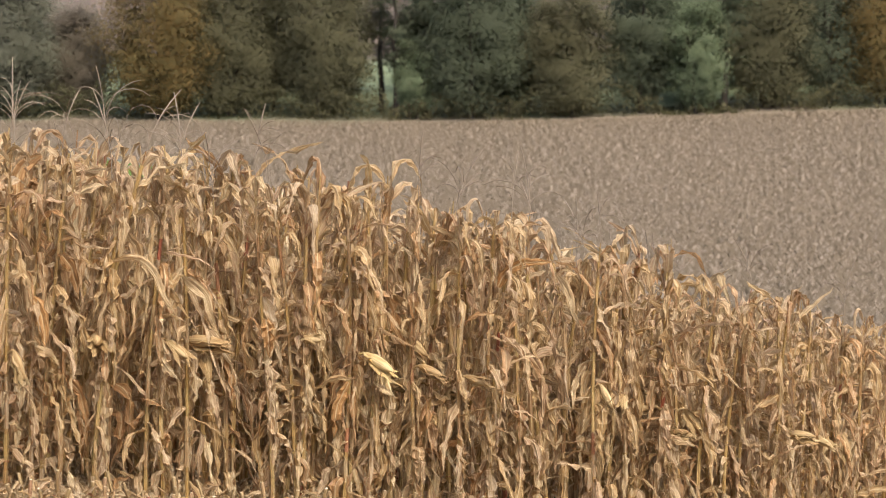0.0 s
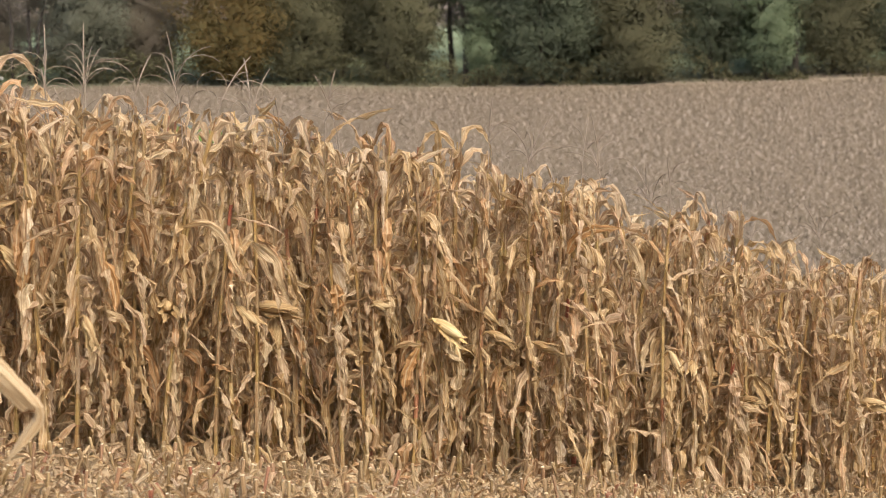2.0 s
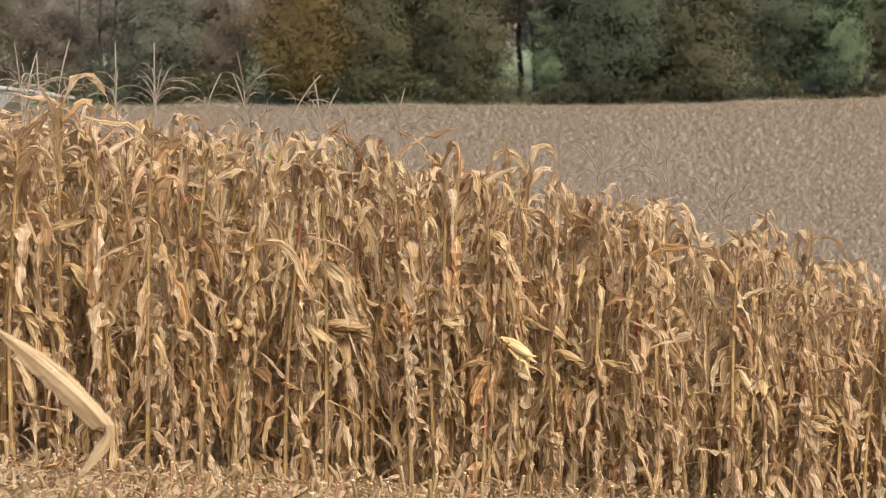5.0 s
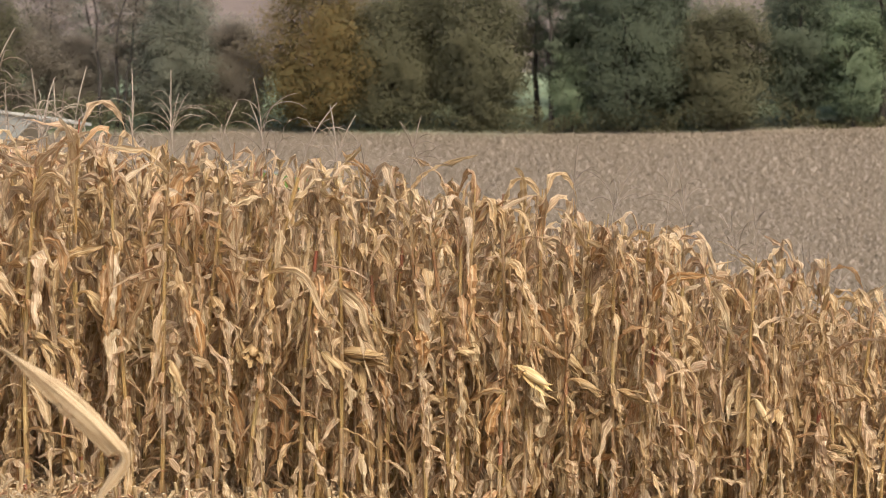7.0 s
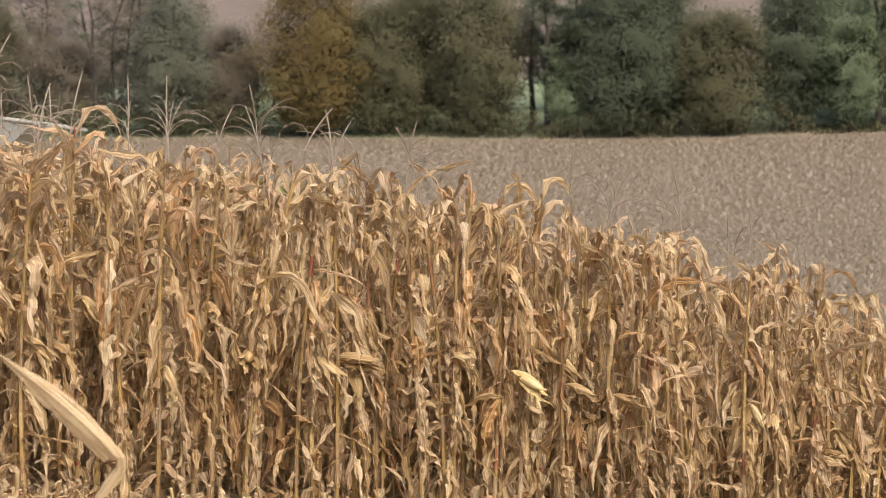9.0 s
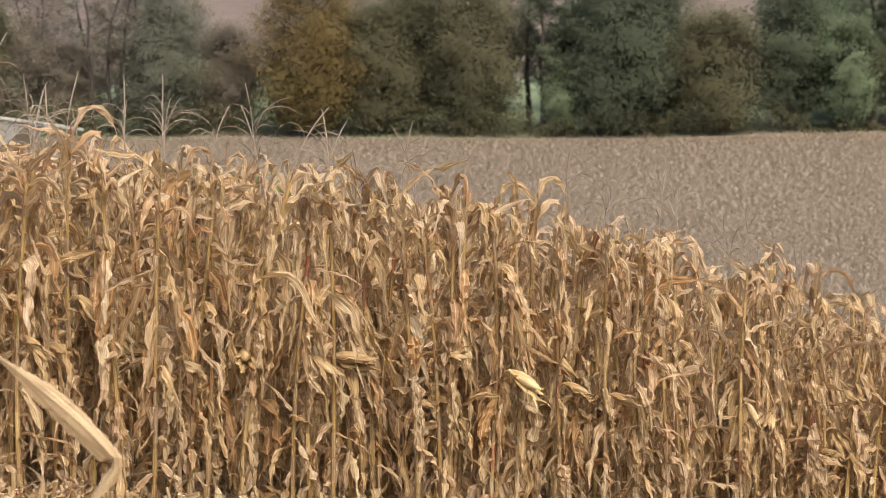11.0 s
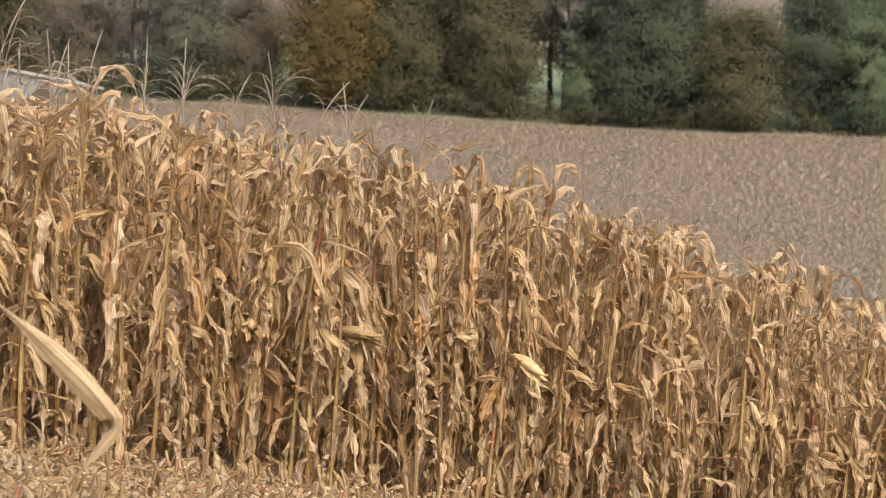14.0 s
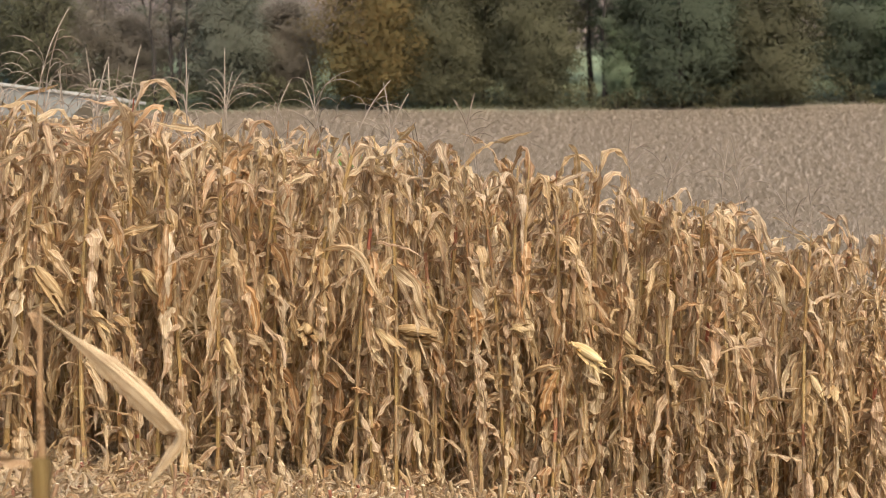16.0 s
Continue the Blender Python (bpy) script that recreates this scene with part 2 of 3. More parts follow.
def blade(rng, base, azimuth, start, end, length, width, kink=None, twist=0.0, segs=12, fold=0.35, sharp=None, crumple=1.0, fine=False, roll=None):
    """A dry leaf: it leaves its base at the elevation `start`, and bends over to `end` (degrees); creased, wavy and twisted."""
    out = Vector((math.cos(azimuth), math.sin(azimuth), 0))
    p = Vector(base)
    v, f, uv = [], [], []
    kink = rng.uniform(0.15, 0.5) if kink is None else kink
    sharp = sharp or rng.choice((6, 12, 25, 40))
    sway, phase, roll0 = rng.uniform(-0.5, 0.5), rng.uniform(0, 6.3), rng.uniform(-0.4, 0.4)
    roll0 = roll0 if roll is None else roll
    curl = rng.uniform(0.5, 1.0)
    droop = rng.uniform(-0.14, 0.14)
    fold_angle, edge_roll, pleat = rng.uniform(0.2, 0.8), rng.uniform(-0.6, 0.9), rng.uniform(0.2, 1.1)
    for i in range(segs + 1):
        s = i / segs
        g = 1 / (1 + math.exp(-sharp * (s - kink)))
        e = radians(start + (end - start) * g + crumple * (7 * math.sin(phase + s * 6) * s + rng.gauss(0, 8)))
        a = sway * s + droop * math.sin(s * 5 + phase)
        side0 = Vector((-out.y, out.x, 0))
        way = out * math.cos(e) + Vector((0, 0, math.sin(e))) + side0 * a * 0.6
        way.normalize()
        side = way.cross(Vector((0, 0, 1)))
        side = side0.copy() if side.length < 0.05 else side.normalized()
        if side.dot(side0) < 0:
            side = -side
        up = side.cross(way).normalized()
        tw = roll0 + twist * s + crumple * (0.4 * math.sin(phase * 1.7 + 5 * s) + rng.gauss(0, 0.16))
        side, up = side * math.cos(tw) + up * math.sin(tw), up * math.cos(tw) - side * math.sin(tw)
        w = 0.5 * width * min(1.0, 0.45 + 3.5 * s) * max(0.03, (1 - s ** 2.4)) ** 0.75
        w *= 1 + crumple * rng.uniform(-0.22, 0.12)
        ruffle = 0.18 * w * math.sin(19 * s + phase)
        if not fine:
            rise_ = w * (fold + 0.5 * curl * s)
            v += [p - side * w * (0.85 + 0.1 * math.sin(13 * s)) + up * (rise_ + ruffle + crumple * rng.gauss(0, 0.14) * w), p,
                  p + side * w * (0.85 + 0.1 * math.cos(15 * s)) + up * (rise_ - ruffle + crumple * rng.gauss(0, 0.14) * w)]
            uv += [(0.0, s * length), (0.5, s * length), (1.0, s * length)]
        else:      # two halves that fold up along the midrib, with edges that roll in
            for c in (-1, 1):
                f1 = fold_angle + 0.35 * math.sin(6 * s + phase + c) + crumple * rng.gauss(0, 0.2)
                f2 = f1 - pleat + edge_roll * s * (1 + 0.5 * math.sin(9 * s + 2 * c + phase)) + crumple * rng.gauss(0, 0.3)
                we = w * (1 + crumple * rng.uniform(-0.45, 0.2))
                half = side * (c * 0.5 * w * math.cos(f1)) + up * (0.5 * w * math.sin(f1))
                edge = half + side * (c * 0.5 * we * math.cos(f2)) + up * (0.5 * we * math.sin(f2) + c * ruffle)
                v += [p + edge, p + half] if c < 0 else [p, p + half, p + edge]
            uv += [(u, s * length) for u in (0.0, 0.25, 0.5, 0.75, 1.0)]
        p = p + way * (length / segs)
    n = 5 if fine else 3
    for i in range(segs):
        f += [(n * i + j, n * i + j + 1, n * i + n + j + 1, n * i + n + j) for j in range(n - 1)]
    return v, f, uv


def tube(path, radii, sides=6, cap=True):
    v, f, uv = [], [], []
    for k, (p, r) in enumerate(zip(path, radii)):
        a = Vector(path[min(k + 1, len(path) - 1)]) - Vector(path[max(k - 1, 0)])
        x = a.orthogonal().normalized() if abs(a.normalized().z) < 0.9 else Vector((1, 0, 0))
        x = (x - a.normalized() * x.dot(a.normalized())).normalized()
        y = a.normalized().cross(x)
        for i in range(sides):
            t = 2 * math.pi * i / sides
            v.append(Vector(p) + x * (r * math.cos(t)) + y * (r * math.sin(t)))
            uv.append((i / sides, k * 0.1))
    for k in range(len(path) - 1):
        for i in range(sides):
            j = (i + 1) % sides
            f.append((k * sides + i, k * sides + j, (k + 1) * sides + j, (k + 1) * sides + i))
    if cap:
        f.append(tuple(range((len(path) - 1) * sides, len(path) * sides)))
    return v, f, uv


def stalk_path(rng, height, lean):
    a = rng.uniform(0, 6.3)
    b = rng.uniform(0, 6.3)
    out = []
    for k in range(9):
        s = k / 8
        out.append(Vector((lean * s * s * math.cos(a) + 0.022 * math.sin(4 * s + b), lean * s * s * math.sin(a) + 0.022 * math.cos(5 * s + b), height * s)))
    return out


def on_path(path, height):
    k = min(len(path) - 2, max(0, int(height / path[-1].z * (len(path) - 1))))
    u = (height - path[k].z) / (path[k + 1].z - path[k].z)
    return path[k].lerp(path[k + 1], u)


def ear_shape(rng, base, azimuth, dip, size=1.0, open_husk=False):
    """A cob in loosely opened papery husks, on a short shank."""
    sh = Shape()
    out = Vector((math.cos(azimuth), math.sin(azimuth), 0))
    way = (out * math.cos(radians(dip)) + Vector((0, 0, math.sin(radians(dip))))).normalized()
    p0 = Vector(base) + out * 0.07 * size
    sh.add(*tube([Vector(base) - Vector((0, 0, 0.03)), Vector(base) + out * 0.04, p0], [0.009, 0.009, 0.012], 5))
    path = [p0 + way * d * size for d in (0.0, 0.03, 0.06, 0.11, 0.16, 0.20, 0.23)]
    sh.add(*tube(path, [r * size for r in (0.014, 0.025, 0.034, 0.036, 0.030, 0.02, 0.006)], 9))
    for k in range(7 if open_husk else 5):
        q = p0 + way * 0.02 + Vector((rng.uniform(-0.022, 0.022), rng.uniform(-0.022, 0.022), rng.uniform(-0.024, 0.024))) * size
        droop = rng.uniform(35, 95) if open_husk and k > 3 else rng.uniform(0, 30)
        v, f, uv = blade(rng, q, azimuth + rng.uniform(-0.3, 0.3), dip + rng.uniform(-8, 18), dip - droop, rng.uniform(0.2, 0.29) * size,
                         rng.uniform(0.05, 0.085) * size, 0.45, rng.uniform(-0.6, 0.6), 7, 0.6)
        sh.add(v, f, uv)
    return sh


def tassel_shape(rng, top, spread):
    sh = Shape()
    top = Vector(top)
    a0, bow = rng.uniform(0, 6.3), rng.uniform(0.02, 0.2)
    h = rng.uniform(0.36, 0.62)

    def axis(u):
        return top + Vector((math.cos(a0) * bow * u * u, math.sin(a0) * bow * u * u, h * u))
    sh.add(*tube([axis(u) for u in (0, 0.3, 0.55)], [0.0032, 0.0027, 0.0026], 4))
    sh.add(*tube([axis(u) for u in (0.5, 0.65, 0.8, 0.92, 1.0)], [0.0022, 0.004, 0.0044, 0.0037, 0.0018], 4))
    for k in range(rng.randint(4, 10)):
        b = axis(rng.uniform(0.15, 0.6))
        a, e = rng.uniform(0, 6.3), rng.uniform(50, 82)
        path, q = [b], b
        ln, bend = rng.uniform(0.18, 0.36), spread * rng.uniform(8, 26)
        for i in range(6):
            ee = radians(e - bend * i)
            q = q + Vector((math.cos(a) * math.cos(ee), math.sin(a) * math.cos(ee), math.sin(ee))) * (ln / 6)
            path.append(q)
        sh.add(*tube(path, [0.0014, 0.0022, 0.0026, 0.0028, 0.0026, 0.0022, 0.0014], 3))
    return sh


def corn_pieces(rng, height=1.9, tassel=True, ears=1, ear_azimuth=None, ear_height=None, fine=True, ear_dip=None, ear_size=1.0):
    """The pieces of one dry corn plant: (part name, Shape, materials)."""
    path = stalk_path(rng, height, rng.uniform(0, 0.16))
    out = []
    st = Shape()
    st.add(*tube(path, [0.0148, 0.0143, 0.0138, 0.013, 0.0115, 0.010, 0.008, 0.006, 0.004], 6))
    for k in range(1, 9) if fine else ():      # joints
        c = on_path(path, height * k / 9.2)
        r = 0.0185 - k * 0.0012
        st.add(*tube([c - Vector((0, 0, 0.010)), c, c + Vector((0, 0, 0.010))], [r * 0.8, r, r * 0.8], 6, False))
    out.append(("stalk", st, [STALK, LEAF]))
    plane = rng.uniform(0, math.pi)
    n = rng.randint(36, 38) if fine else 20
    for k in range(n):
        h = height * (0.08 + 0.90 * (max(0, k + rng.uniform(-0.3, 0.3)) / n) ** 0.85)
        az = plane + math.pi * (k % 2) + rng.uniform(-0.9, 0.9)
        u = h / height
        kind, crumple = rng.random(), 1.15
        if u > 0.80:        # arching over at the top, the tip hanging
            start, end, ln, kink = rng.uniform(42, 82), rng.uniform(-100, -66), rng.uniform(0.32, 0.56), rng.uniform(0.18, 0.44)
            if kind < 0.15:
                end = rng.uniform(-20, 40)
        elif kind < 0.58:   # hanging
            start, end, ln, kink = rng.uniform(-60, 60), rng.uniform(-98, -74), rng.uniform(0.30, 0.58) + (0.08 if u > 0.45 else 0), rng.uniform(0.02, 0.25)
        elif kind < 0.82:   # broken off and stiff, aslant
            start = rng.uniform(-62, 46)
            end, ln, kink = start - rng.uniform(5, 50), rng.uniform(0.22, 0.50), rng.uniform(0.3, 0.7)
        else:               # shrivelled curl
            start, end, ln, kink, crumple = rng.uniform(0, 70), rng.uniform(-130, -80), rng.uniform(0.18, 0.36), rng.uniform(0.2, 0.6), 1.8
        width = rng.uniform(0.055, 0.115) if kind < 0.68 else rng.uniform(0.018, 0.045)
        sh = Shape()
        sh.add(*blade(rng, on_path(path, min(h, height * 0.99)), az, start, end, ln, (width if u < 0.8 else rng.uniform(0.05, 0.095)) * (1.0 if fine else 0.9), kink,
                      rng.uniform(-1.7, 1.7), 12 if fine else 5, 0.5, rng.choice((9, 16, 35)) if u > 0.7 else None, crumple, fine))
        out.append(("leaf", sh, [LEAF]))
        if k % 3 == 0 and fine:     # the sheath that wraps the stalk
            c0, c1 = on_path(path, max(0.03, h - 0.17)), on_path(path, min(h, height * 0.98))
            st.add(*tube([c0, c0.lerp(c1, 0.5), c1], [0.0178 - 0.006 * u, 0.0185 - 0.007 * u, 0.0195 - 0.009 * u], 6, False), rng.randint(0, 1))
    for k in range(ears):
        h = (ear_height or rng.uniform(0.42, 0.56) * height) + 0.22 * k
        az = rng.uniform(0, 6.3) if ear_azimuth is None else ear_azimuth
        out.append(("ear", ear_shape(rng, on_path(path, h), az, rng.uniform(-75, 5) if ear_dip is None else ear_dip, ear_size, ear_size > 1.1), [PALE_HUSK if ear_size > 1.1 else HUSK]))
    if tassel:
        out.append(("tassel", tassel_shape(rng, path[-1] - Vector((0, 0, 0.02)), rng.uniform(0.6, 1.4)), [TASSEL]))
    return out


PART_LABEL = {"ear": "pale yellow ear in papery husk", "tassel": "grey-brown feathery tassel", "stalk": "ochre jointed stalk"}


def corn_thing(pieces, label, group="standing corn rows", name="corn_plant"):
    root = tagged(new(name), label, "corn plant", group)
    for part_name, sh, mats in pieces:
        ob = new(part_name, sh.mesh(part_name, mats))
        ob.parent = root
        if part_name in PART_LABEL:
            ob["label"] = PART_LABEL[part_name]
    return root


# rows of the corn: the front row starts at ROW0 and runs along ALONG; deeper rows lie along INTO
ROW0, ALONG, INTO, GAP = Vector((-2.1, 16.5)), Vector((0.803, 0.596)), Vector((-0.596, 0.803)), 0.76


def row_point(s, k, rng, jitter=0.05):
    p = ROW0 + ALONG * (s + rng.uniform(-jitter, jitter)) + INTO * (GAP * k + rng.uniform(-jitter, jitter))
    return p.x, p.y


def leaf_top(s):
    """How tall the crop stands along the row."""
    low = 0.15 * min(1, max(0, (s - 4.6) / 1.6)) + 0.045 * max(0, s - 6.2)
    low -= 0.10 * math.exp(-((s - 4.7) / 2.0) ** 2)
    low -= 0.13 * math.exp(-((s - 2.9) / 1.0) ** 2)
    low += 0.05 * math.exp(-((s - 6.6) / 0.9) ** 2)
    return 2.34 + 0.05 * math.sin(s * 1.3) - low


def stand_scale(s, rng):
    return leaf_top(s) / 2.02 * rng.uniform(0.9, 1.08)


def place(x, y, turn, size, rng, tilt=3.0):
    return (Matrix.Translation((x, y, rise(x, y) - 0.01)) @ pose(0, 0, 0, rng.uniform(-tilt, tilt), rng.uniform(-tilt, tilt), math.degrees(turn))
            @ Matrix.Diagonal((size, size, size, 1)))


def copy_sized(ob, m):
    c = copy_thing(ob, m)
    c.matrix_basis = m
    return c


def build_corn():
    rng = random.Random(11)
    labels = {True: "dry standing corn plant with tan leaves and tassel", False: "dry standing corn plant, tassel broken off"}
    kinds = []
    for k in range(16):
        tas = k % 2 == 0
        kinds.append((tas, corn_pieces(rng, rng.uniform(1.84, 2.0), tas, 1 if k % 3 else 0)))
    # ears that stand out in the front row: distance along the row, height above the soil, bearing, dip
    heroes = [(-0.68, 1.00, 0, -35), (0.23, 0.92, 0, -65), (1.36, 1.05, 0.5, -72), (1.49, 1.10, 0, -35), (2.64, 1.21, 0, -5), (3.12, 1.14, 0, -28),
              (3.25, 1.03, 0, -62), (3.67, 1.10, 0, -20), (4.13, 1.07, 0, -15), (4.44, 1.01, -0.3, -85), (4.73, 1.24, 3.1, -45), (5.48, 1.11, 0, -60)]
    # leaves that stand out: distance along the row, height, bearing, start and end elevation, length, width, material
    leaves = [(0.57, 2.25, 3.3, -30, -88, 0.46, 0.12, OCHRE), (0.04, 1.44, 3.0, -60, -90, 0.45, 0.12, OCHRE), (0.46, 1.32, 0.2, -55, -85, 0.40, 0.11, OCHRE),
              (0.67, 1.62, 0.1, -50, -82, 0.34, 0.10, OCHRE), (2.40, 1.37, 0.1, -80, -90, 0.26, 0.11, OCHRE), (2.66, 1.48, 0.1, -70, -88, 0.34, 0.10, OCHRE),
              (0.94, 1.60, 0, 20, -62, 0.66, 0.085, LEAF), (4.42, 1.80, 0, 62, 5, 0.50, 0.10, OCHRE), (3.05, 0.98, 3.2, -60, -85, 0.42, 0.10, OCHRE), (1.72, 1.6, 0, -40, -75, 0.5, 0.09, LEAF)]
    taken = sorted({h[0] for h in heroes} | {h[0] for h in leaves})
    for s in taken:
        x, y = row_point(s - 0.19, -0.45, rng, 0.015)
        ear = [h for h in heroes if h[0] == s]
        tall = rng.uniform(1.86, 2.0) * leaf_top(s) / 2.02
        pieces = corn_pieces(rng, tall, rng.random() < 0.2, len(ear), ear[0][2] - 0.55 if ear else None, ear[0][1] + 0.04 if ear else None, True, ear[0][3] if ear else None, (1.2 if ear[0][0] == 3.12 else 0.88) if ear else 1.0)
        for _, h, az_, st, en, ln, w, mat in [q for q in leaves if q[0] == s]:
            sh = Shape()
            sh.add(*blade(rng, (0.02 * math.cos(az_), -0.09, min(h, tall)), az_, st, en, ln, w, 0.3, 0.3, 12, 0.3, 12, 0.6, True, 1.1 if az_ < 1 else -1.1))
            pieces.append(("leaf", sh, [mat]))
        root = corn_thing(pieces, "dry corn plant with a pale ear hanging out" if ear else "dry corn plant with a broad ochre leaf")
        root.matrix_basis = place(x, y, 0, 1.0, rng, 3.0)
    cheap = [(k % 2 == 0, corn_pieces(rng, rng.uniform(1.84, 2.0), k % 2 == 0, 1 if k % 3 == 0 else 0, fine=False)) for k in range(16)]
    first = {}
    soft_v, soft_f, soft_uv, soft_m, count = [], [], [], [], 0
    flat = {}
    for k, (tas, pieces) in enumerate(cheap):
        v, f, uv, mi, n = [], [], [], [], 0
        order = [LEAF, STALK, HUSK, TASSEL]
        for part_name, sh, mats in pieces:
            v.append(np.array(sh.v))
            f += [[i + n for i in q] for q in sh.f]
            uv += sh.uv
            mi += [order.index(mats[i]) for i in sh.mat]
            n += len(sh.v)
        flat[k] = (np.concatenate(v), f, uv, mi)
    for row in range(0, 10):
        lo, hi = (-3.2, 11.6 if row == 0 else 8.2) if row < 2 else (-4.5 - 0.25 * row, 12.5 + 0.5 * row)
        s = lo
        while s < hi:
            s += rng.uniform(0.13, 0.21)
            if row == 0 and any(abs(s - h) < 0.04 for h in taken):
                continue
            if rng.random() < 0.03:
                continue
            x, y = row_point(s, row, rng)
            wants = rng.random() < (0.44 if s < 1.6 else 0.10)
            k = rng.choice([i for i, kd in enumerate(kinds) if kd[0] == wants])
            m = place(x, y, rng.uniform(0, 6.3), stand_scale(s, rng), rng, 3.0 if rng.random() > 0.07 else 13.0)
            if row < 2:
                if k not in first:
                    first[k] = corn_thing(kinds[k][1], labels[kinds[k][0]])
                    first[k].matrix_basis = m
                else:
                    copy_sized(first[k], m)
            else:
                v, f, uv, mi = flat[k]
                a = np.array(m)
                soft_v.append(v @ a[:3, :3].T + a[:3, 3])
                soft_f += [[i + count for i in q] for q in f]
                soft_uv += uv
                soft_m += mi
                count += len(v)
    me = mesh_object("corn_field", np.concatenate(soft_v).tolist(), soft_f, [LEAF, STALK, HUSK, TASSEL], soft_uv, False, soft_m)
    tagged(new("corn_field", me), "dense dry corn standing behind the front rows", "corn field", kind="stuff")


build_corn()


def folded_leaf(rng, base):
    """The broad leaf that reaches out from the lone plant, snaps and hangs by its tip."""
    p, v, f, uv = Vector(base), [], [], []
    n, step = 40, 0.0225
    for i in range(n + 1):
        d = i * step
        if d < 0.65:
            e = -36 - 14 * (d / 0.65) ** 2
            g = min(1.0, max(0.0, (d - 0.05) / 0.36))
            w = 0.006 + 0.043 * g * g * (3 - 2 * g) - 0.014 * max(0, d - 0.5) / 0.15
        else:
            e = -50 - 76 * min(1, (d - 0.63) / 0.06)
            w = max(0.004, 0.035 * (1 - ((d - 0.65) / 0.25) ** 2))
        way = Vector((math.cos(radians(e)), -0.05, math.sin(radians(e))))
        side = Vector((-way.z, 0.35 if d < 0.65 else -0.5, way.x)).normalized()
        out = way.cross(side).normalized()
        if out.y > 0:
            out = -out
        wave = 0.12 * math.sin(d * 23) + rng.gauss(0, 0.05)
        for c in (-1.0, -0.55, 0.0, 0.5, 1.0):
            ww = w * (1 + rng.gauss(0, 0.05) * abs(c))
            v.append(p + side * (c * ww * 0.88) + out * (w * ((-0.3 if c > 0 else -0.95) * abs(c) + wave * c + 0.10 * math.sin(9 * c + 14 * d))))
            uv.append((0.5 + 0.5 * c, d))
        p = p + way.normalized() * step
    for i in range(n):
        f += [(5 * i + j, 5 * i + j + 1, 5 * i + 6 + j, 5 * i + 5 + j) for j in range(4)]
    return v, f, uv


def build_near_plants():
    """A plant and a snapped stalk that stand closer, at the edge of the cut strip."""
    rng = random.Random(5)
    x, y = -1.645, 9.0
    st = Shape()
    st.add(*tube([Vector((0, 0, -0.02)), Vector((0.006, 0, 0.6)), Vector((-0.004, 0, 1.0)), Vector((0, 0, 1.30))], [0.015, 0.014, 0.012, 0.009], 8))
    pieces = [("stalk", st, [BROWN])]
    broad = Shape()
    broad.add(*folded_leaf(rng, (0.0, -0.01, 1.275)))
    pieces.append(("leaf", broad, [PALE]))
    # height, azimuth, start and end elevation, length, width, bend, twist
    spec = [(1.05, 2.8, 50, -85, 0.5, 0.06, 0.3, 1.0), (1.2, 2.4, 60, -88, 0.4, 0.05, 0.2, 1.2), (1.02, -1.2, -70, -92, 0.32, 0.05, 0.1, 0.5)]
    for h, az_, st_, en, ln, w, kk, tw in spec:
        sh = Shape()
        sh.add(*blade(rng, (0, 0, h), az_, st_, en, ln, w, kk, tw, 12, 0.4, None, 1.0, True))
        pieces.append(("leaf", sh, [BROWN]))
    root = corn_thing(pieces, "lone dry corn plant with a broad folded leaf", "lone corn plants")
    root.matrix_basis = Matrix.Translation((x, y, rise(x, y)))
    x, y = -1.1, 6.0
    st = Shape()
    st.add(*tube([Vector((0, 0, -0.02)), Vector((0.01, 0, 0.5)), Vector((0, 0, 1.02))], [0.017, 0.016, 0.014], 8))
    st.add(*tube([Vector((0.006, 0, 0.7)), Vector((0.003, 0, 0.9)), Vector((0, 0, 1.06))], [0.019, 0.024, 0.027], 8, False))
    pieces = [("stalk", st, [OLIVE_STALK])]
    for h, az_, ln in ((1.05, 3.0, 0.34), (1.05, 3.5, 0.25), (0.6, 1.0, 0.3)):
        sh = Shape()
        sh.add(*blade(rng, (0, 0, h), az_, 15, -70, ln, 0.07, 0.5, 0.3, 10))
        pieces.append(("leaf", sh, [BROWN]))
    root = corn_thing(pieces, "snapped corn stalk with a bent brown leaf", "lone corn plants", "broken_corn_plant")
    root.matrix_basis = Matrix.Translation((x, y, rise(x, y)))


build_near_plants()


# ---- stubble and litter on the cut strip ----
def stub_pieces(rng):
    h = rng.uniform(0.12, 0.30)
    tip = Vector((rng.uniform(-0.03, 0.03), rng.uniform(-0.03, 0.03), h))
    r = rng.uniform(0.008, 0.0135)
    st = Shape()
    st.add(*tube([Vector((0, 0, -0.02)), tip * 0.5, tip * 0.92, tip], [r * 1.1, r, r * 1.15, r], 7, False))
    pith = Shape()
    pith.add(*tube([tip - Vector((0, 0, 0.006)), tip + Vector((0.002, 0, 0.003))], [r * 0.96, r * 0.9], 7))
    out = [("stalk", st, [STUB]), ("cut_end", pith, [PITH])]
    for k in range(rng.randint(1, 2)):
        sh = Shape()
        sh.add(*blade(rng, (0, 0, h * rng.uniform(0.2, 0.9)), rng.uniform(0, 6.3), rng.uniform(30, 85), rng.uniform(-80, 20), rng.uniform(0.08, 0.22), 0.04, None, 1.0, 5))
        out.append(("torn_leaf", sh, [LEAF]))
    return out


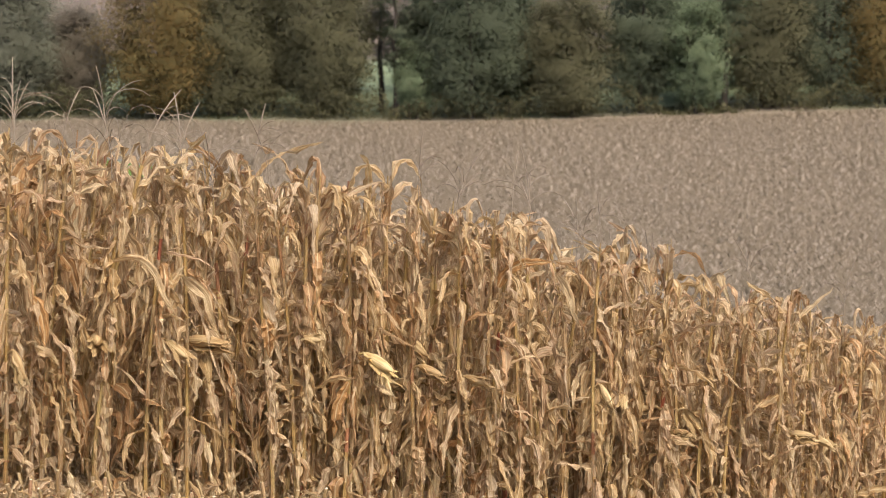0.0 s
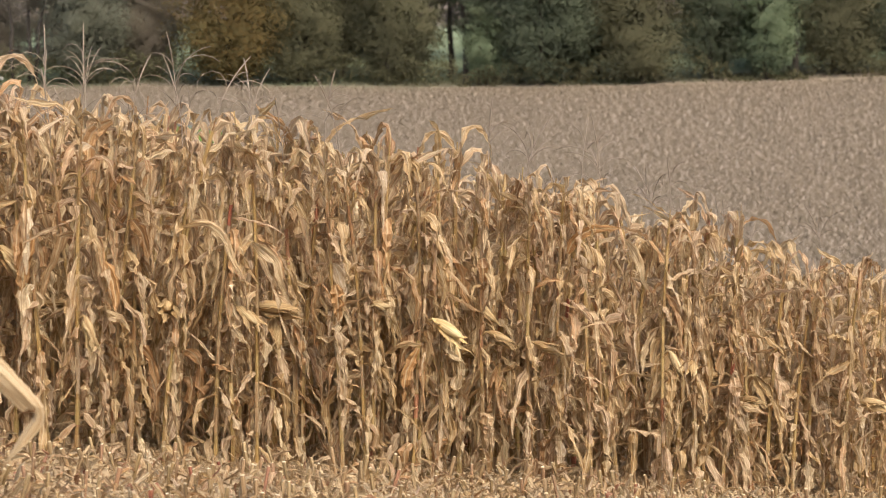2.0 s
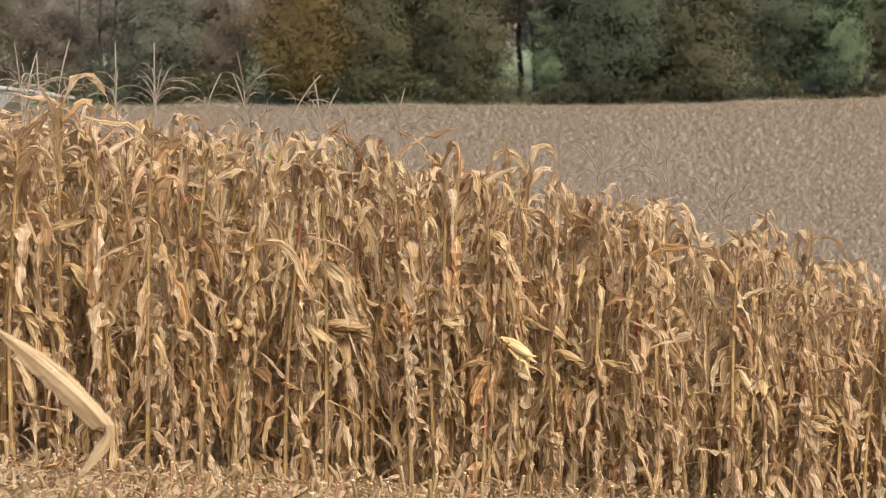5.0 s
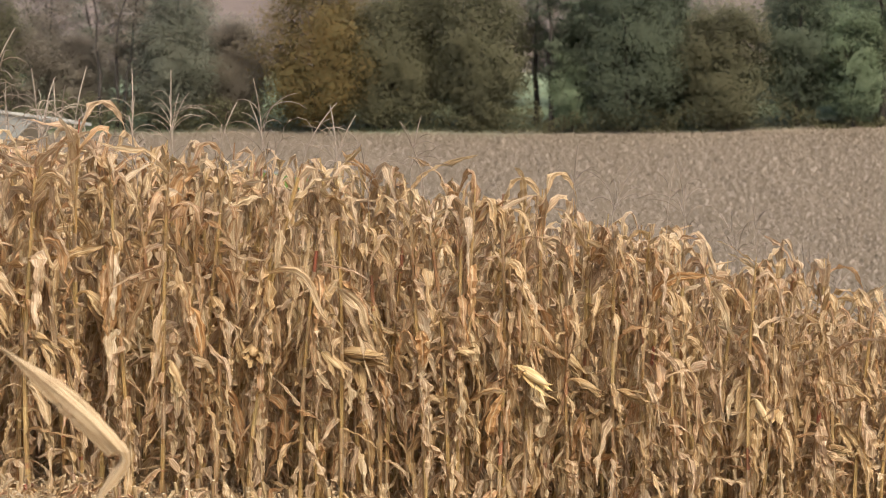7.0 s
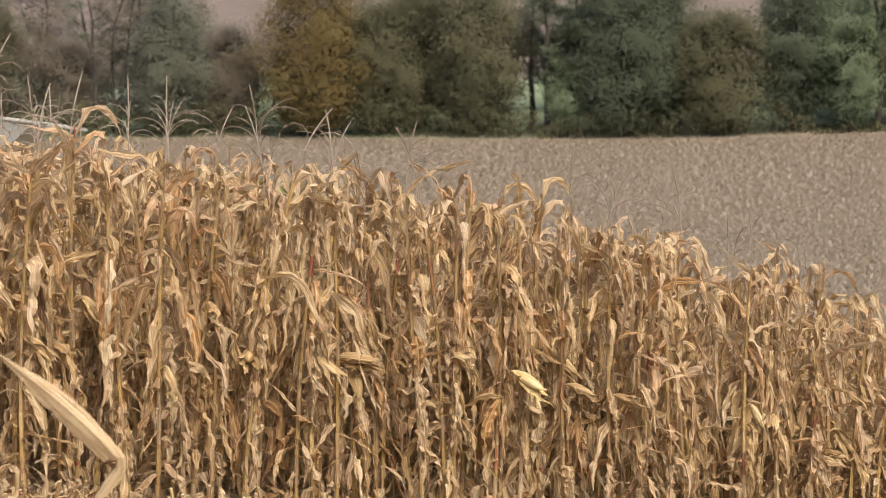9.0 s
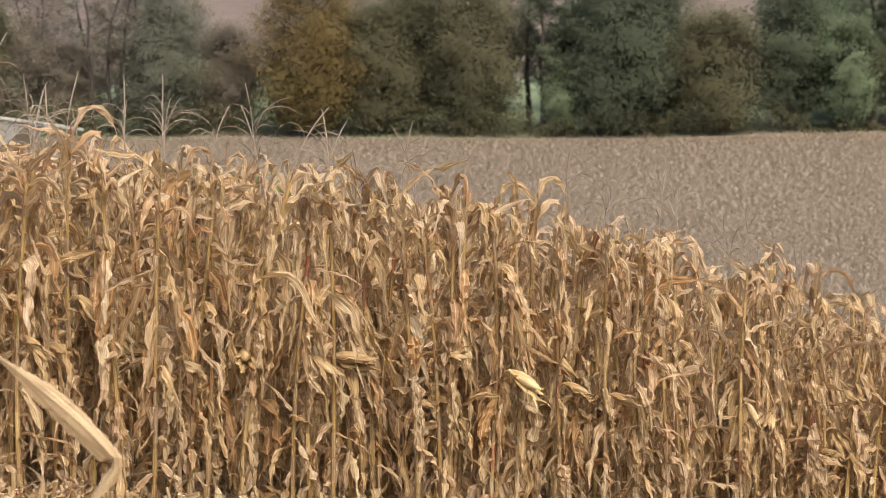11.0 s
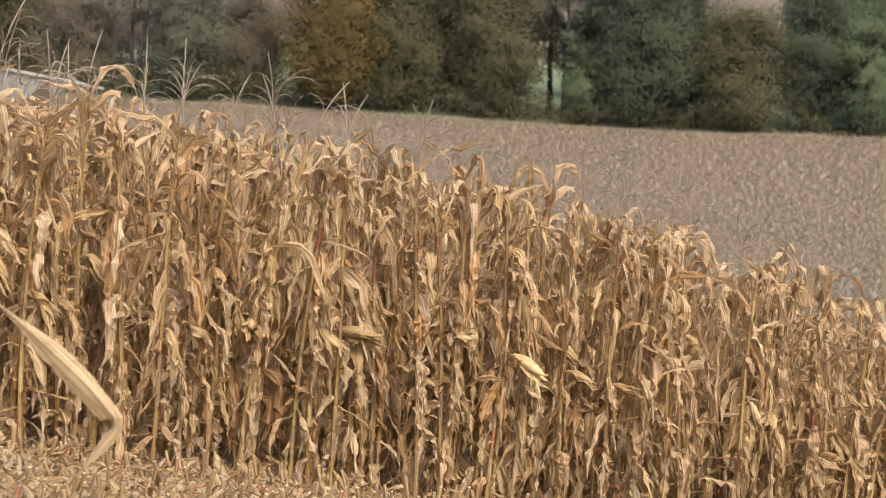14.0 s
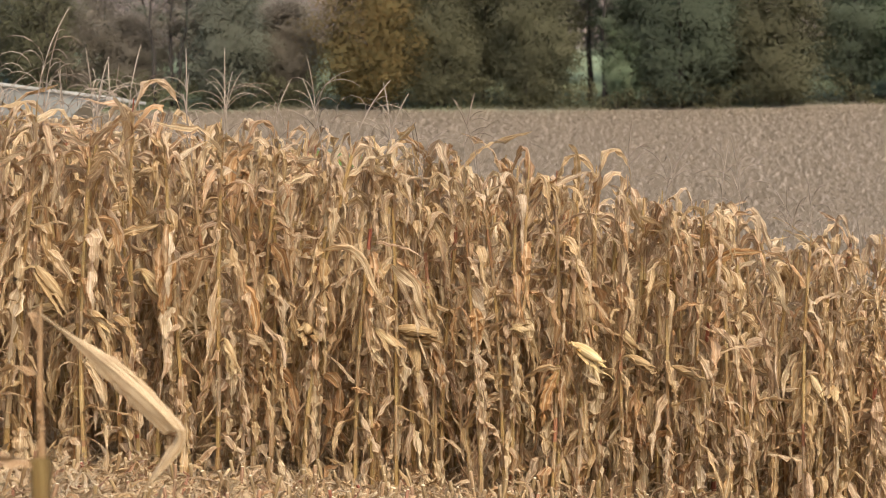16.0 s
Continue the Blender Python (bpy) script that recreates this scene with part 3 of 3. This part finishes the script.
def build_stubble():
    rng = random.Random(21)
    kinds = [stub_pieces(rng) for _ in range(14)]
    first, made = {}, 0
    rest = Shape()
    for row in range(1, 13):
        s = -5.0 if row > 5 else -2.6
        hi = 11.0 if row > 5 else 7.5
        while s < hi:
            s += rng.uniform(0.06, 0.15)
            x, y = row_point(s, -row, rng, 0.07)
            if y < 3 or (abs(x) < 1 and y < 4):
                continue
            k = rng.randrange(14)
            m = place(x, y, rng.uniform(0, 6.3), rng.uniform(0.8, 1.15), rng, 15)
            if row <= 4 and made < 280:
                made += 1
                if k not in first:
                    root = tagged(new("stubble_stalk"), "short cut corn stalk standing in chopped litter", "stubble", "stubble rows")
                    for part_name, sh, mats in kinds[k]:
                        ob = new(part_name, sh.mesh(part_name, mats))
                        ob.parent = root
                    root.matrix_basis = m
                    first[k] = root
                else:
                    copy_sized(first[k], m)
            else:
                for part_name, sh, mats in kinds[k]:
                    rest.add([m @ Vector(p) for p in sh.v], sh.f, sh.uv, [STUB, PITH, LEAF].index(mats[0]))
    tagged(new("stubble", rest.mesh("stubble", [STUB, PITH, LEAF])), "rows of short cut corn stalks", "stubble", kind="stuff")
    # chopped leaves, husks and stalk chips, thick by the standing corn
    lit = Shape()
    for k in range(23000):
        u = rng.random()
        s, d = rng.uniform(-5.0, 11.5), -0.9 + 7.0 * u ** 1.3
        p = ROW0 + ALONG * s - INTO * d
        x, y = p.x, p.y
        a = rng.uniform(0, 6.3)
        z = rise(x, y) + rng.uniform(0.01, 0.07)
        if k % 5:
            v, f, uv = blade(rng, (x, y, z), a, rng.uniform(-5, 60) if k % 3 else rng.uniform(45, 88), rng.uniform(-40, 40), rng.uniform(0.05, 0.20), rng.uniform(0.014, 0.055), None, 2.0, 3)
        else:
            q = Vector((math.cos(a), math.sin(a), rng.uniform(-0.1, 0.5))) * rng.uniform(0.03, 0.12)
            v, f, uv = tube([Vector((x, y, z)), Vector((x, y, z + 0.01)) + q], [rng.uniform(0.004, 0.011)] * 2, 5)
        lit.add(v, f, uv)
    tagged(new("chopped_litter", lit.mesh("chopped_litter", [LITTER])), "pale chopped corn leaves and stalk chips", "crop litter", kind="stuff")


build_stubble()


# ---- far field ----
def build_far_crop():
    rng = np.random.RandomState(4)
    rows = np.arange(88, 199.5, 0.5)
    pts = []
    for yy in rows:
        lo, hi = -0.22 * yy - 2, 0.26 * yy + 2
        xs = np.arange(lo, hi, 0.31)
        xs = xs + rng.uniform(-0.16, 0.16, len(xs))
        pts.append(np.stack([xs, yy + rng.uniform(-0.25, 0.25, len(xs))], 1))
    pts = np.concatenate(pts)
    z = np.array([rise(float(x), float(y)) for x, y in pts])
    n = len(pts)
    V, blades = [], 3
    for b in range(blades):
        a, h = rng.uniform(0, 6.3, n), rng.uniform(0.12, 0.30, n) * np.where(rng.random_sample(n) < 0.02, 1.6, 1.0)
        w = rng.uniform(0.035, 0.065, n)
        lean = rng.uniform(-0.3, 0.3, (n, 2))
        ca, sa = np.cos(a) * w, np.sin(a) * w
        off = rng.uniform(-0.18, 0.18, (n, 2))
        x, y = pts[:, 0] + off[:, 0], pts[:, 1] + off[:, 1]
        lo, mid, top = z - 0.05, z + h * 0.55, z + h
        quad = np.stack([np.stack([x - ca * 0.4, y - sa * 0.4, lo], 1), np.stack([x + ca * 0.4, y + sa * 0.4, lo], 1),
                         np.stack([x + ca + lean[:, 0] * 0.5, y + sa + lean[:, 1] * 0.5, mid], 1), np.stack([x + lean[:, 0], y + lean[:, 1], top], 1),
                         np.stack([x - ca + lean[:, 0] * 0.5, y - sa + lean[:, 1] * 0.5, mid], 1)], 1)
        V.append(quad.reshape(-1, 3))
    V = np.concatenate(V).reshape(-1, 5, 3)
    # blades wound towards -Y, with near-equal upward normals that even out their shading
    face = np.cross(V[:, 1] - V[:, 0], V[:, 3] - V[:, 0])
    back = face @ np.array((0.15, -1.0, 0.1)) < 0
    V[back] = V[back][:, ::-1]
    N = np.array((0.15, -0.45, 0.88)) + rng.normal(0, 0.11, (len(V), 3))
    N /= np.linalg.norm(N, axis=1, keepdims=True)
    F = np.arange(5 * len(V)).reshape(-1, 5).tolist()
    me = mesh_object("far_crop", V.reshape(-1, 3).tolist(), F, CROP, None, True, None, np.repeat(N, 5, 0).tolist())
    tagged(new("far_crop", me), "brown ripe crop on the field before the wood", "crop field", kind="stuff")


build_far_crop()


# ---- trees ----
def foliage(name, stops):
    return piece_material(name, stops, 0.9, 0.65, False, 0.0)


BARK = piece_material("bark", [(0.0, (0.040, 0.034, 0.029)), (1.0, (0.060, 0.051, 0.043))], 0.9, vein=False, blotch=0.4, dark=(0.03, 0.026, 0.022))
LEAVES = {
    "olive": foliage("olive_leaves", [(0.0, (0.154, 0.149, 0.089)), (0.5, (0.170, 0.166, 0.098)), (1.0, (0.192, 0.182, 0.108))]),
    "green": foliage("dark_green_leaves", [(0.0, (0.120, 0.143, 0.097)), (0.5, (0.138, 0.162, 0.108)), (1.0, (0.159, 0.182, 0.117))]),
    "rust": foliage("rust_leaves", [(0.0, (0.184, 0.155, 0.069)), (0.4, (0.209, 0.166, 0.069)), (0.8, (0.259, 0.168, 0.064)), (1.0, (0.184, 0.172, 0.081))]),
    "grey": foliage("grey_green_leaves", [(0.0, (0.182, 0.195, 0.146)), (0.5, (0.205, 0.213, 0.159)), (1.0, (0.234, 0.234, 0.177))]),
    "brown": foliage("brown_leaves", [(0.0, (0.213, 0.188, 0.146)), (0.5, (0.238, 0.207, 0.160)), (1.0, (0.266, 0.230, 0.179))]),
    # lighter leaf colour that stands in for the bright background seen through gaps
    "light": foliage("bright_gap_leaves", [(0.0, (0.173, 0.226, 0.137)), (0.5, (0.215, 0.268, 0.166)), (1.0, (0.273, 0.320, 0.200))]),
}
TREE_WORDS = {"olive": "dull olive", "green": "dark green", "rust": "rust-orange autumn", "grey": "grey-green", "brown": "thin brown", "light": "bright-gap stand-in, pale green"}


def make_tree(rng, height, radius, low, hue, leaves=3600, leaf=0.26, stems=1, dense=True):
    """Trunk with limbs, and a crown of many leaves in uneven clumps round the twigs."""
    wood, ends = Shape(), []
    for st in range(stems):
        a0 = rng.uniform(0, 6.3)
        off = Vector((math.cos(a0), math.sin(a0), 0)) * (0.0 if stems == 1 else rng.uniform(0.3, 0.9))
        trunk = [off + Vector((rng.uniform(-0.12, 0.12) * k + off.x * 0.25 * k, rng.uniform(-0.12, 0.12) * k + off.y * 0.25 * k, height * 0.92 * k / 6 - 0.2)) for k in range(7)]
        r0 = 0.016 * height / (1 + 0.3 * (stems - 1))
        wood.add(*tube(trunk, [r0 * (1.25 - 0.95 * k / 6) for k in range(7)], 7))
        for k in range(int(15 / stems) + 4):
            u = rng.uniform(max(0.12, low * 0.8), 0.98)
            b = on_path(trunk, max(0.1, (height * 0.92 - 0.2) * u))
            a = rng.uniform(0, 6.3)
            taper = math.sin(math.pi * min(0.97, max(0.1, (u - low * 0.6) / (1.06 - low * 0.6)))) ** 0.6
            ln = radius * rng.uniform(0.55, 1.05) * taper
            e = rng.uniform(0.15, 0.75)
            way = Vector((math.cos(a), math.sin(a), e)).normalized()
            mid = b + way * ln * 0.55
            tip = b + way * ln + Vector((0, 0, rng.uniform(-0.1, 0.15) * ln))
            wood.add(*tube([b, mid, tip], [r0 * 0.38 * (1.2 - u), r0 * 0.24 * (1.2 - u), 0.012], 5))
            ends += [(mid, 0.55), (tip, 1.0), (mid.lerp(tip, 0.5), 0.8)]
            for j in range(3):
                q = mid.lerp(tip, rng.random()) 
                t2 = q + Vector((rng.uniform(-1, 1), rng.uniform(-1, 1), rng.uniform(-0.4, 0.9))) * radius * 0.28
                wood.add(*tube([q, t2], [0.03, 0.008], 4))
                ends.append((t2, 1.0))
    nr = np.random.RandomState(rng.randrange(10 ** 6))
    # clumps: round the twigs, and spread through the body of the crown
    pts = np.array([tuple(c) for c, w in ends])
    m = 260
    th, q = nr.uniform(0, 6.3, m), nr.uniform(-1, 1, m)
    lobe = 1 + 0.16 * np.sin(3 * th + 4 * q + nr.uniform(0, 6)) + 0.12 * np.sin(5 * th - 7 * q + nr.uniform(0, 6))
    rr = radius * 0.95 * np.sqrt(np.clip(1 - np.abs(q) ** 2.2, 0.05, 1)) * nr.uniform(0.62, 1.0, m) * lobe
    zc, hz = height * (low + 1) / 2, height * (1 - low) / 2
    body = np.stack([np.cos(th) * rr, np.sin(th) * rr, zc + q * hz * 0.93], 1)
    if dense:
        pts = np.concatenate([pts, body, body])
    pick = nr.randint(0, len(pts), leaves)
    size = nr.uniform(0.5, 1.5, len(pts))[pick, None]
    p = pts[pick] + nr.normal(0, radius * (0.17 if dense else 0.13), (leaves, 3)) * size * np.array((1, 1, 0.8))
    p = p[(p[:, 2] > height * low * 0.6 + 0.1)]
    n = len(p)
    out = p - np.array((0, 0, height * 0.5))
    out /= np.linalg.norm(out, axis=1, keepdims=True) + 1e-6
    facing = nr.normal(0, 0.36, (n, 3)) + 0.9 * out + np.array((0, 0, 0.4))     # leaves turn outwards and up
    facing /= np.linalg.norm(facing, axis=1, keepdims=True)
    soft_n = 0.2 * facing + 0.55 * out + np.array((0, 0, 0.8))
    soft_n /= np.linalg.norm(soft_n, axis=1, keepdims=True)
    x = np.cross(facing, nr.normal(0, 1, (n, 3)))
    x /= np.linalg.norm(x, axis=1, keepdims=True)
    y = np.cross(facing, x)
    x *= leaf * nr.uniform(0.3, 0.6, (n, 1))
    y *= leaf * nr.uniform(0.15, 0.32, (n, 1))
    cv = np.stack([p - x, p + x * 0.4 - y, p + x * 0.7 + y], 1).reshape(-1, 3)
    crown = mesh_object("crown", cv.tolist(), np.arange(3 * n).reshape(-1, 3).tolist(), LEAVES[hue], None, True, None,
                        np.repeat(soft_n, 3, 0).tolist())
    trunk_me = wood.mesh("trunk", [BARK])
    root = tagged(new("tree"), f"{TREE_WORDS[hue]} broadleaf tree at the edge of the wood", "tree", "trees of the wood")
    for nm, me in (("trunk", trunk_me), ("crown", crown)):
        ob = new(nm, me)
        ob.parent = root
    return root


def stand(root, x, y, turn):
    root.matrix_basis = Matrix.Translation((x, y, rise(x, y) - 0.1)) @ pose(0, 0, 0, 0, 0, turn)
    return root


def build_trees():
    rng = random.Random(8)
    # bearing (metres across at 200 m), distance, hue, height, crown radius, foot of crown, leaves, stems
    plan = [
        (-36.5, 203, "olive", 13, 3.2, 0.12, 2600, 2), (-31.5, 214, "brown", 12.5, 3.2, 0.25, 1500, 3), (-28, 211, "grey", 11, 2.4, 0.35, 450, 2), (-26.3, 202, "brown", 15, 1.9, 0.5, 500, 3),
        (-21.5, 202, "grey", 11.5, 3.3, 0.05, 4200, 1), (-18, 208, "brown", 7, 2.4, 0.05, 1600, 2),
        (-16.4, 206, "brown", 8.6, 3.0, 0.03, 3200, 2), (-29, 207, "brown", 7.0, 3.2, 0.03, 3000, 2), (-34.5, 205, "brown", 8.5, 3.0, 0.03, 2600, 2),
        (-10.2, 201, "rust", 13.5, 4.2, 0.04, 6200, 1), (-4.8, 203, "olive", 10.5, 3.4, 0.03, 4600, 2), (-1.5, 206, "olive", 12.5, 3.4, 0.03, 4600, 2),
        (3.2, 203, "olive", 12.0, 3.8, 0.03, 5200, 2), (7.4, 206, "brown", 14, 2.6, 0.35, 900, 1), (8.6, 202, "green", 14, 2.2, 0.45, 900, 1), (10.9, 203, "green", 14, 2.6, 0.4, 1500, 1),
        (14.6, 202, "green", 13.5, 4.2, 0.03, 5600, 1), (17.6, 205, "green", 12.5, 3.2, 0.05, 4000, 1), (22.6, 202, "olive", 10.0, 3.6, 0.03, 5200, 2), (19.8, 208, "brown", 13, 2.6, 0.1, 2000, 2),
        # the "light" trees are added where bright background shows between the others
        (28.2, 203, "green", 13, 3.0, 0.05, 3800, 1), (32.0, 209, "light", 12, 3.2, 0.05, 3200, 1), (33.0, 201.5, "light", 9.5, 2.4, 0.05, 3000, 2), (9.9, 202.2, "light", 6.6, 1.5, 0.05, 1700, 2), (21.4, 203, "light", 5.5, 0.9, 0.3, 500, 1), (34.9, 202, "green", 15, 2.4, 0.5, 1200, 1),
        (38.5, 203, "olive", 13.0, 4.0, 0.03, 5200, 2), (43.5, 204, "green", 13, 3.4, 0.05, 3600, 1), (47.5, 203, "rust", 12, 3.4, 0.05, 3600, 1), (52, 204, "olive", 12, 3.8, 0.03, 3600, 2),
        (-41.5, 206, "grey", 12, 3.6, 0.05, 3000, 1), (-47, 205, "olive", 12, 3.8, 0.05, 3000, 2)]
    for x, y, hue, h, r, low, n, stems in plan:
        stand(make_tree(rng, h, r, low, hue, int(n * 7.4), 0.29, stems, low < 0.3), x * y / 200, y, 0)
    # a second rank that closes the gaps
    models = [make_tree(rng, 12, 3.6, 0.02, hue, 6000, 0.55, 1) for hue in ("olive", "green", "brown", "light")]
    stand(models[0], -2, 216, 10), stand(models[1], 13, 215, 40), stand(models[2], 50, 218, 80), stand(models[3], 33, 219, 0)
    for x, y, k in ((4, 217, 0), (17, 219, 1), (28, 217, 0), (31, 221, 1), (36, 217, 3), (41, 217, 1), (47, 218, 0), (-7, 219, 2), (53, 217, 1), (-21, 220, 2), (-38, 217, 0), (-43, 216, 2), (-24, 213, 2), (-50, 216, 0), (59, 212, 0), (-55, 210, 0), (-62, 214, 1)):
        stand(copy_thing(models[k], Matrix()), x * y / 200, y, rng.uniform(0, 360))
    # low brush along the edge of the field
    v, n = [], 0
    for k in range(28000):
        x = rng.uniform(-60, 64)
        hgt = (0.4 if 8 < x < 11.5 or 30 < x < 36 else 1.4) + 1.4 * noise.noise((x * 0.25, 0, 7)) + 0.6 * noise.noise((x * 0.9, 4, 7))
        y = 200.5 + rng.uniform(-0.6, 3.5)
        z = rise(x, y) + max(0.15, hgt) * rng.random() ** 0.8 * 1.6
        a, t = rng.uniform(0, 6.3), rng.uniform(-0.6, 0.9)
        d = Vector((math.cos(a), math.sin(a), t)) * 0.17
        e = Vector((-math.sin(a), math.cos(a), rng.uniform(-0.5, 0.5))) * 0.08
        p = Vector((x, y, z))
        v += [p - d, p + e, p + d, p - e]
        n += 1
    me = mesh_object("brush", [tuple(p) for p in v], [(4 * i, 4 * i + 1, 4 * i + 2, 4 * i + 3) for i in range(n)], LEAVES["olive"], None, False)
    tagged(new("brush", me), "low dark undergrowth along the edge of the wood", "undergrowth", kind="stuff")


build_trees()


# ---- trailer and green machine beyond the corn ----
def paint(name, colour, rough=0.45, metal=0.0):
    m, nt, b = material(name, rough)
    f = noise_tex(nt, 2.5, 6)
    c = mix_colour(nt, ramp(nt, f, [(0.45, (0, 0, 0)), (0.8, (1, 1, 1))]).outputs[0], colour, tuple(0.6 * q + 0.03 for q in colour))
    nt.links.new(c, b.inputs["Base Color"])
    b.inputs["Metallic"].default_value = metal
    return m


GREY_SHEET, WHITE_RAIL = paint("grey_sheet", (0.20, 0.205, 0.19)), paint("white_rail", (0.36, 0.36, 0.33))
GREEN_PAINT, RUBBER, STEEL, RED_LENS = paint("green_paint", (0.12, 0.20, 0.045), 0.5), paint("rubber", (0.03, 0.03, 0.03), 0.9), paint("steel", (0.22, 0.22, 0.21), 0.5, 0.6), paint("red_lens", (0.6, 0.03, 0.03), 0.3)


def part(name, bm, mat, parent, label=""):
    me = bpy.data.meshes.new(name)
    bm.to_mesh(me)
    bm.free()
    me.materials.append(mat)
    ob = new(name, me)
    ob.parent = parent
    return tagged(ob, label)


def block(x0, x1, y0, y1, z0, z1, bevel=0.015):
    bm = bmesh.new()
    bmesh.ops.create_cube(bm, size=1, matrix=Matrix.LocRotScale(((x0 + x1) / 2, (y0 + y1) / 2, (z0 + z1) / 2), None, (x1 - x0, y1 - y0, z1 - z0)))
    bmesh.ops.bevel(bm, geom=bm.edges[:], offset=bevel, segments=2, affect="EDGES")
    return bm


def plate(outline, y0, y1):
    """A sheet with the given outline in x and z, from y0 to y1."""
    bm = bmesh.new()
    a = [bm.verts.new((x, y0, z)) for x, z in outline]
    b = [bm.verts.new((x, y1, z)) for x, z in outline]
    bm.faces.new(a), bm.faces.new(b[::-1])
    for i in range(len(a)):
        j = (i + 1) % len(a)
        bm.faces.new((a[j], a[i], b[i], b[j]))
    bmesh.ops.recalc_face_normals(bm, faces=bm.faces)
    return bm


def wheel(parent, x, y, r, width):
    bm = bmesh.new()
    prof = [(r * 0.55, width * 0.42), (r * 0.9, width * 0.5), (r * 0.98, width * 0.38), (r, 0), (r * 0.98, -width * 0.38), (r * 0.9, -width * 0.5), (r * 0.55, -width * 0.42)]
    n = 28
    rings = [[bm.verts.new((q * math.cos(2 * math.pi * i / n), w, q * math.sin(2 * math.pi * i / n))) for q, w in prof] for i in range(n)]
    for i in range(n):
        for j in range(len(prof)):
            k = (j + 1) % len(prof)
            bm.faces.new((rings[i][j], rings[i][k], rings[(i + 1) % n][k], rings[(i + 1) % n][j]))
    ty = part("wheel", bm, RUBBER, parent, "black rubber tyre")
    ty.location = (x, y, r)
    bm = bmesh.new()
    bmesh.ops.create_cone(bm, cap_ends=True, segments=24, radius1=r * 0.56, radius2=r * 0.5, depth=width * 0.7, matrix=Matrix.Rotation(math.pi / 2, 4, "X"))
    part("rim", bm, STEEL, ty)


def on_slope(root, x, y):
    """Set a vehicle on the slope, its length along the fall of the ground."""
    dz = rise(x + 1, y) - rise(x - 1, y)
    root.matrix_basis = Matrix.Translation((x, y, rise(x, y))) @ pose(0, 0, 0, 0, -math.degrees(math.atan2(dz, 2)), 0)


def build_trailer():
    root = tagged(new("farm_trailer"), "grey high-sided silage trailer with a pale top rail", "trailer")
    L, W, z0, z1 = 2.5, 1.2, 1.45, 3.68
    side = [(-L, z0), (L - 0.55, z0), (L - 0.45, z1 - 0.55), (L, z1), (-L, z1)]
    for y in (-W, W - 0.05):
        s = part("side_panel", plate(side, y, y + 0.05), GREY_SHEET, root, "grey sheet-metal side")
        for k in range(7):
            x = -L + 0.35 + k * 0.8
            if x < L - 0.5:
                part("side_post", block(x, x + 0.07, y - 0.05 if y < 0 else y + 0.05, y if y < 0 else y + 0.10, z0, z1 - 0.06), GREY_SHEET, s)
        part("top_rail", block(-L - 0.05, L + 0.65, y - 0.06 if y < 0 else y - 0.01, y + 0.06, z1, z1 + 0.06), WHITE_RAIL, root, "pale painted top rail")
    part("front_wall", block(-L - 0.05, -L, -W, W, z0, z1 + 0.2), GREY_SHEET, root)
    part("tailgate", plate([(L - 0.55, z0), (L - 0.45, z1 - 0.55), (L - 0.02, z1 - 0.02), (L - 0.08, z1 - 0.02), (L - 0.5, z1 - 0.53), (L - 0.6, z0)], -W + 0.06, W - 0.06), GREY_SHEET, root)
    part("load_floor", block(-L, L - 0.5, -W, W, z0 - 0.12, z0 - 0.004), STEEL, root)
    part("chassis", block(-L - 1.4, L - 0.6, -0.4, 0.4, z0 - 0.36, z0 - 0.125), STEEL, root)
    part("axle_beam", block(0.2, 1.9, -1.0, 1.0, 0.45, 0.72), STEEL, root)
    part("rear_lamp", block(L - 0.58, L - 0.5, -W + 0.1, -W + 0.45, z0 - 0.1, z0 + 0.1), RED_LENS, root, "red rear lamp")
    part("rear_lamp", block(L - 0.58, L - 0.5, W - 0.45, W - 0.1, z0 - 0.1, z0 + 0.1), RED_LENS, root, "red rear lamp")
    for x in (0.4, 1.7):
        for y in (-1.05, 1.05):
            wheel(root, x, y, 0.6, 0.42)
    part("drawbar", block(-L - 2.6, -L - 1.35, -0.12, 0.12, z0 - 0.36, z0 - 0.2), STEEL, root)
    part("parking_leg", block(-L - 2.3, -L - 2.2, -0.06, 0.06, 0.0, z0 - 0.3), STEEL, root)
    on_slope(root, -10.2, 46)


def build_machine():
    root = tagged(new("farm_machine"), "dull green farm machine with a rounded hood", "farm machine")
    bm = block(-1.0, 1.0, -1.1, 1.1, 2.2, 3.3, 0.25)
    part("hood", bm, GREEN_PAINT, root, "green rounded hood")
    for y in (-0.55, 0.0, 0.55):
        part("hood_rib", block(-0.8, 0.8, y - 0.03, y + 0.03, 3.29, 3.34, 0.012), STEEL, root)
    part("body", block(-0.9, 1.1, -0.95, 0.95, 0.75, 2.22, 0.06), STEEL, root)
    part("side_cover", block(1.0, 1.5, -0.9, 0.9, 0.9, 1.95, 0.12), GREEN_PAINT, root)
    for x in (-0.45, 0.85):
        for y in (-1.05, 1.05):
            wheel(root, x, y, 0.55, 0.4)
    on_slope(root, -3.4, 46.5)


build_trailer()
build_machine()
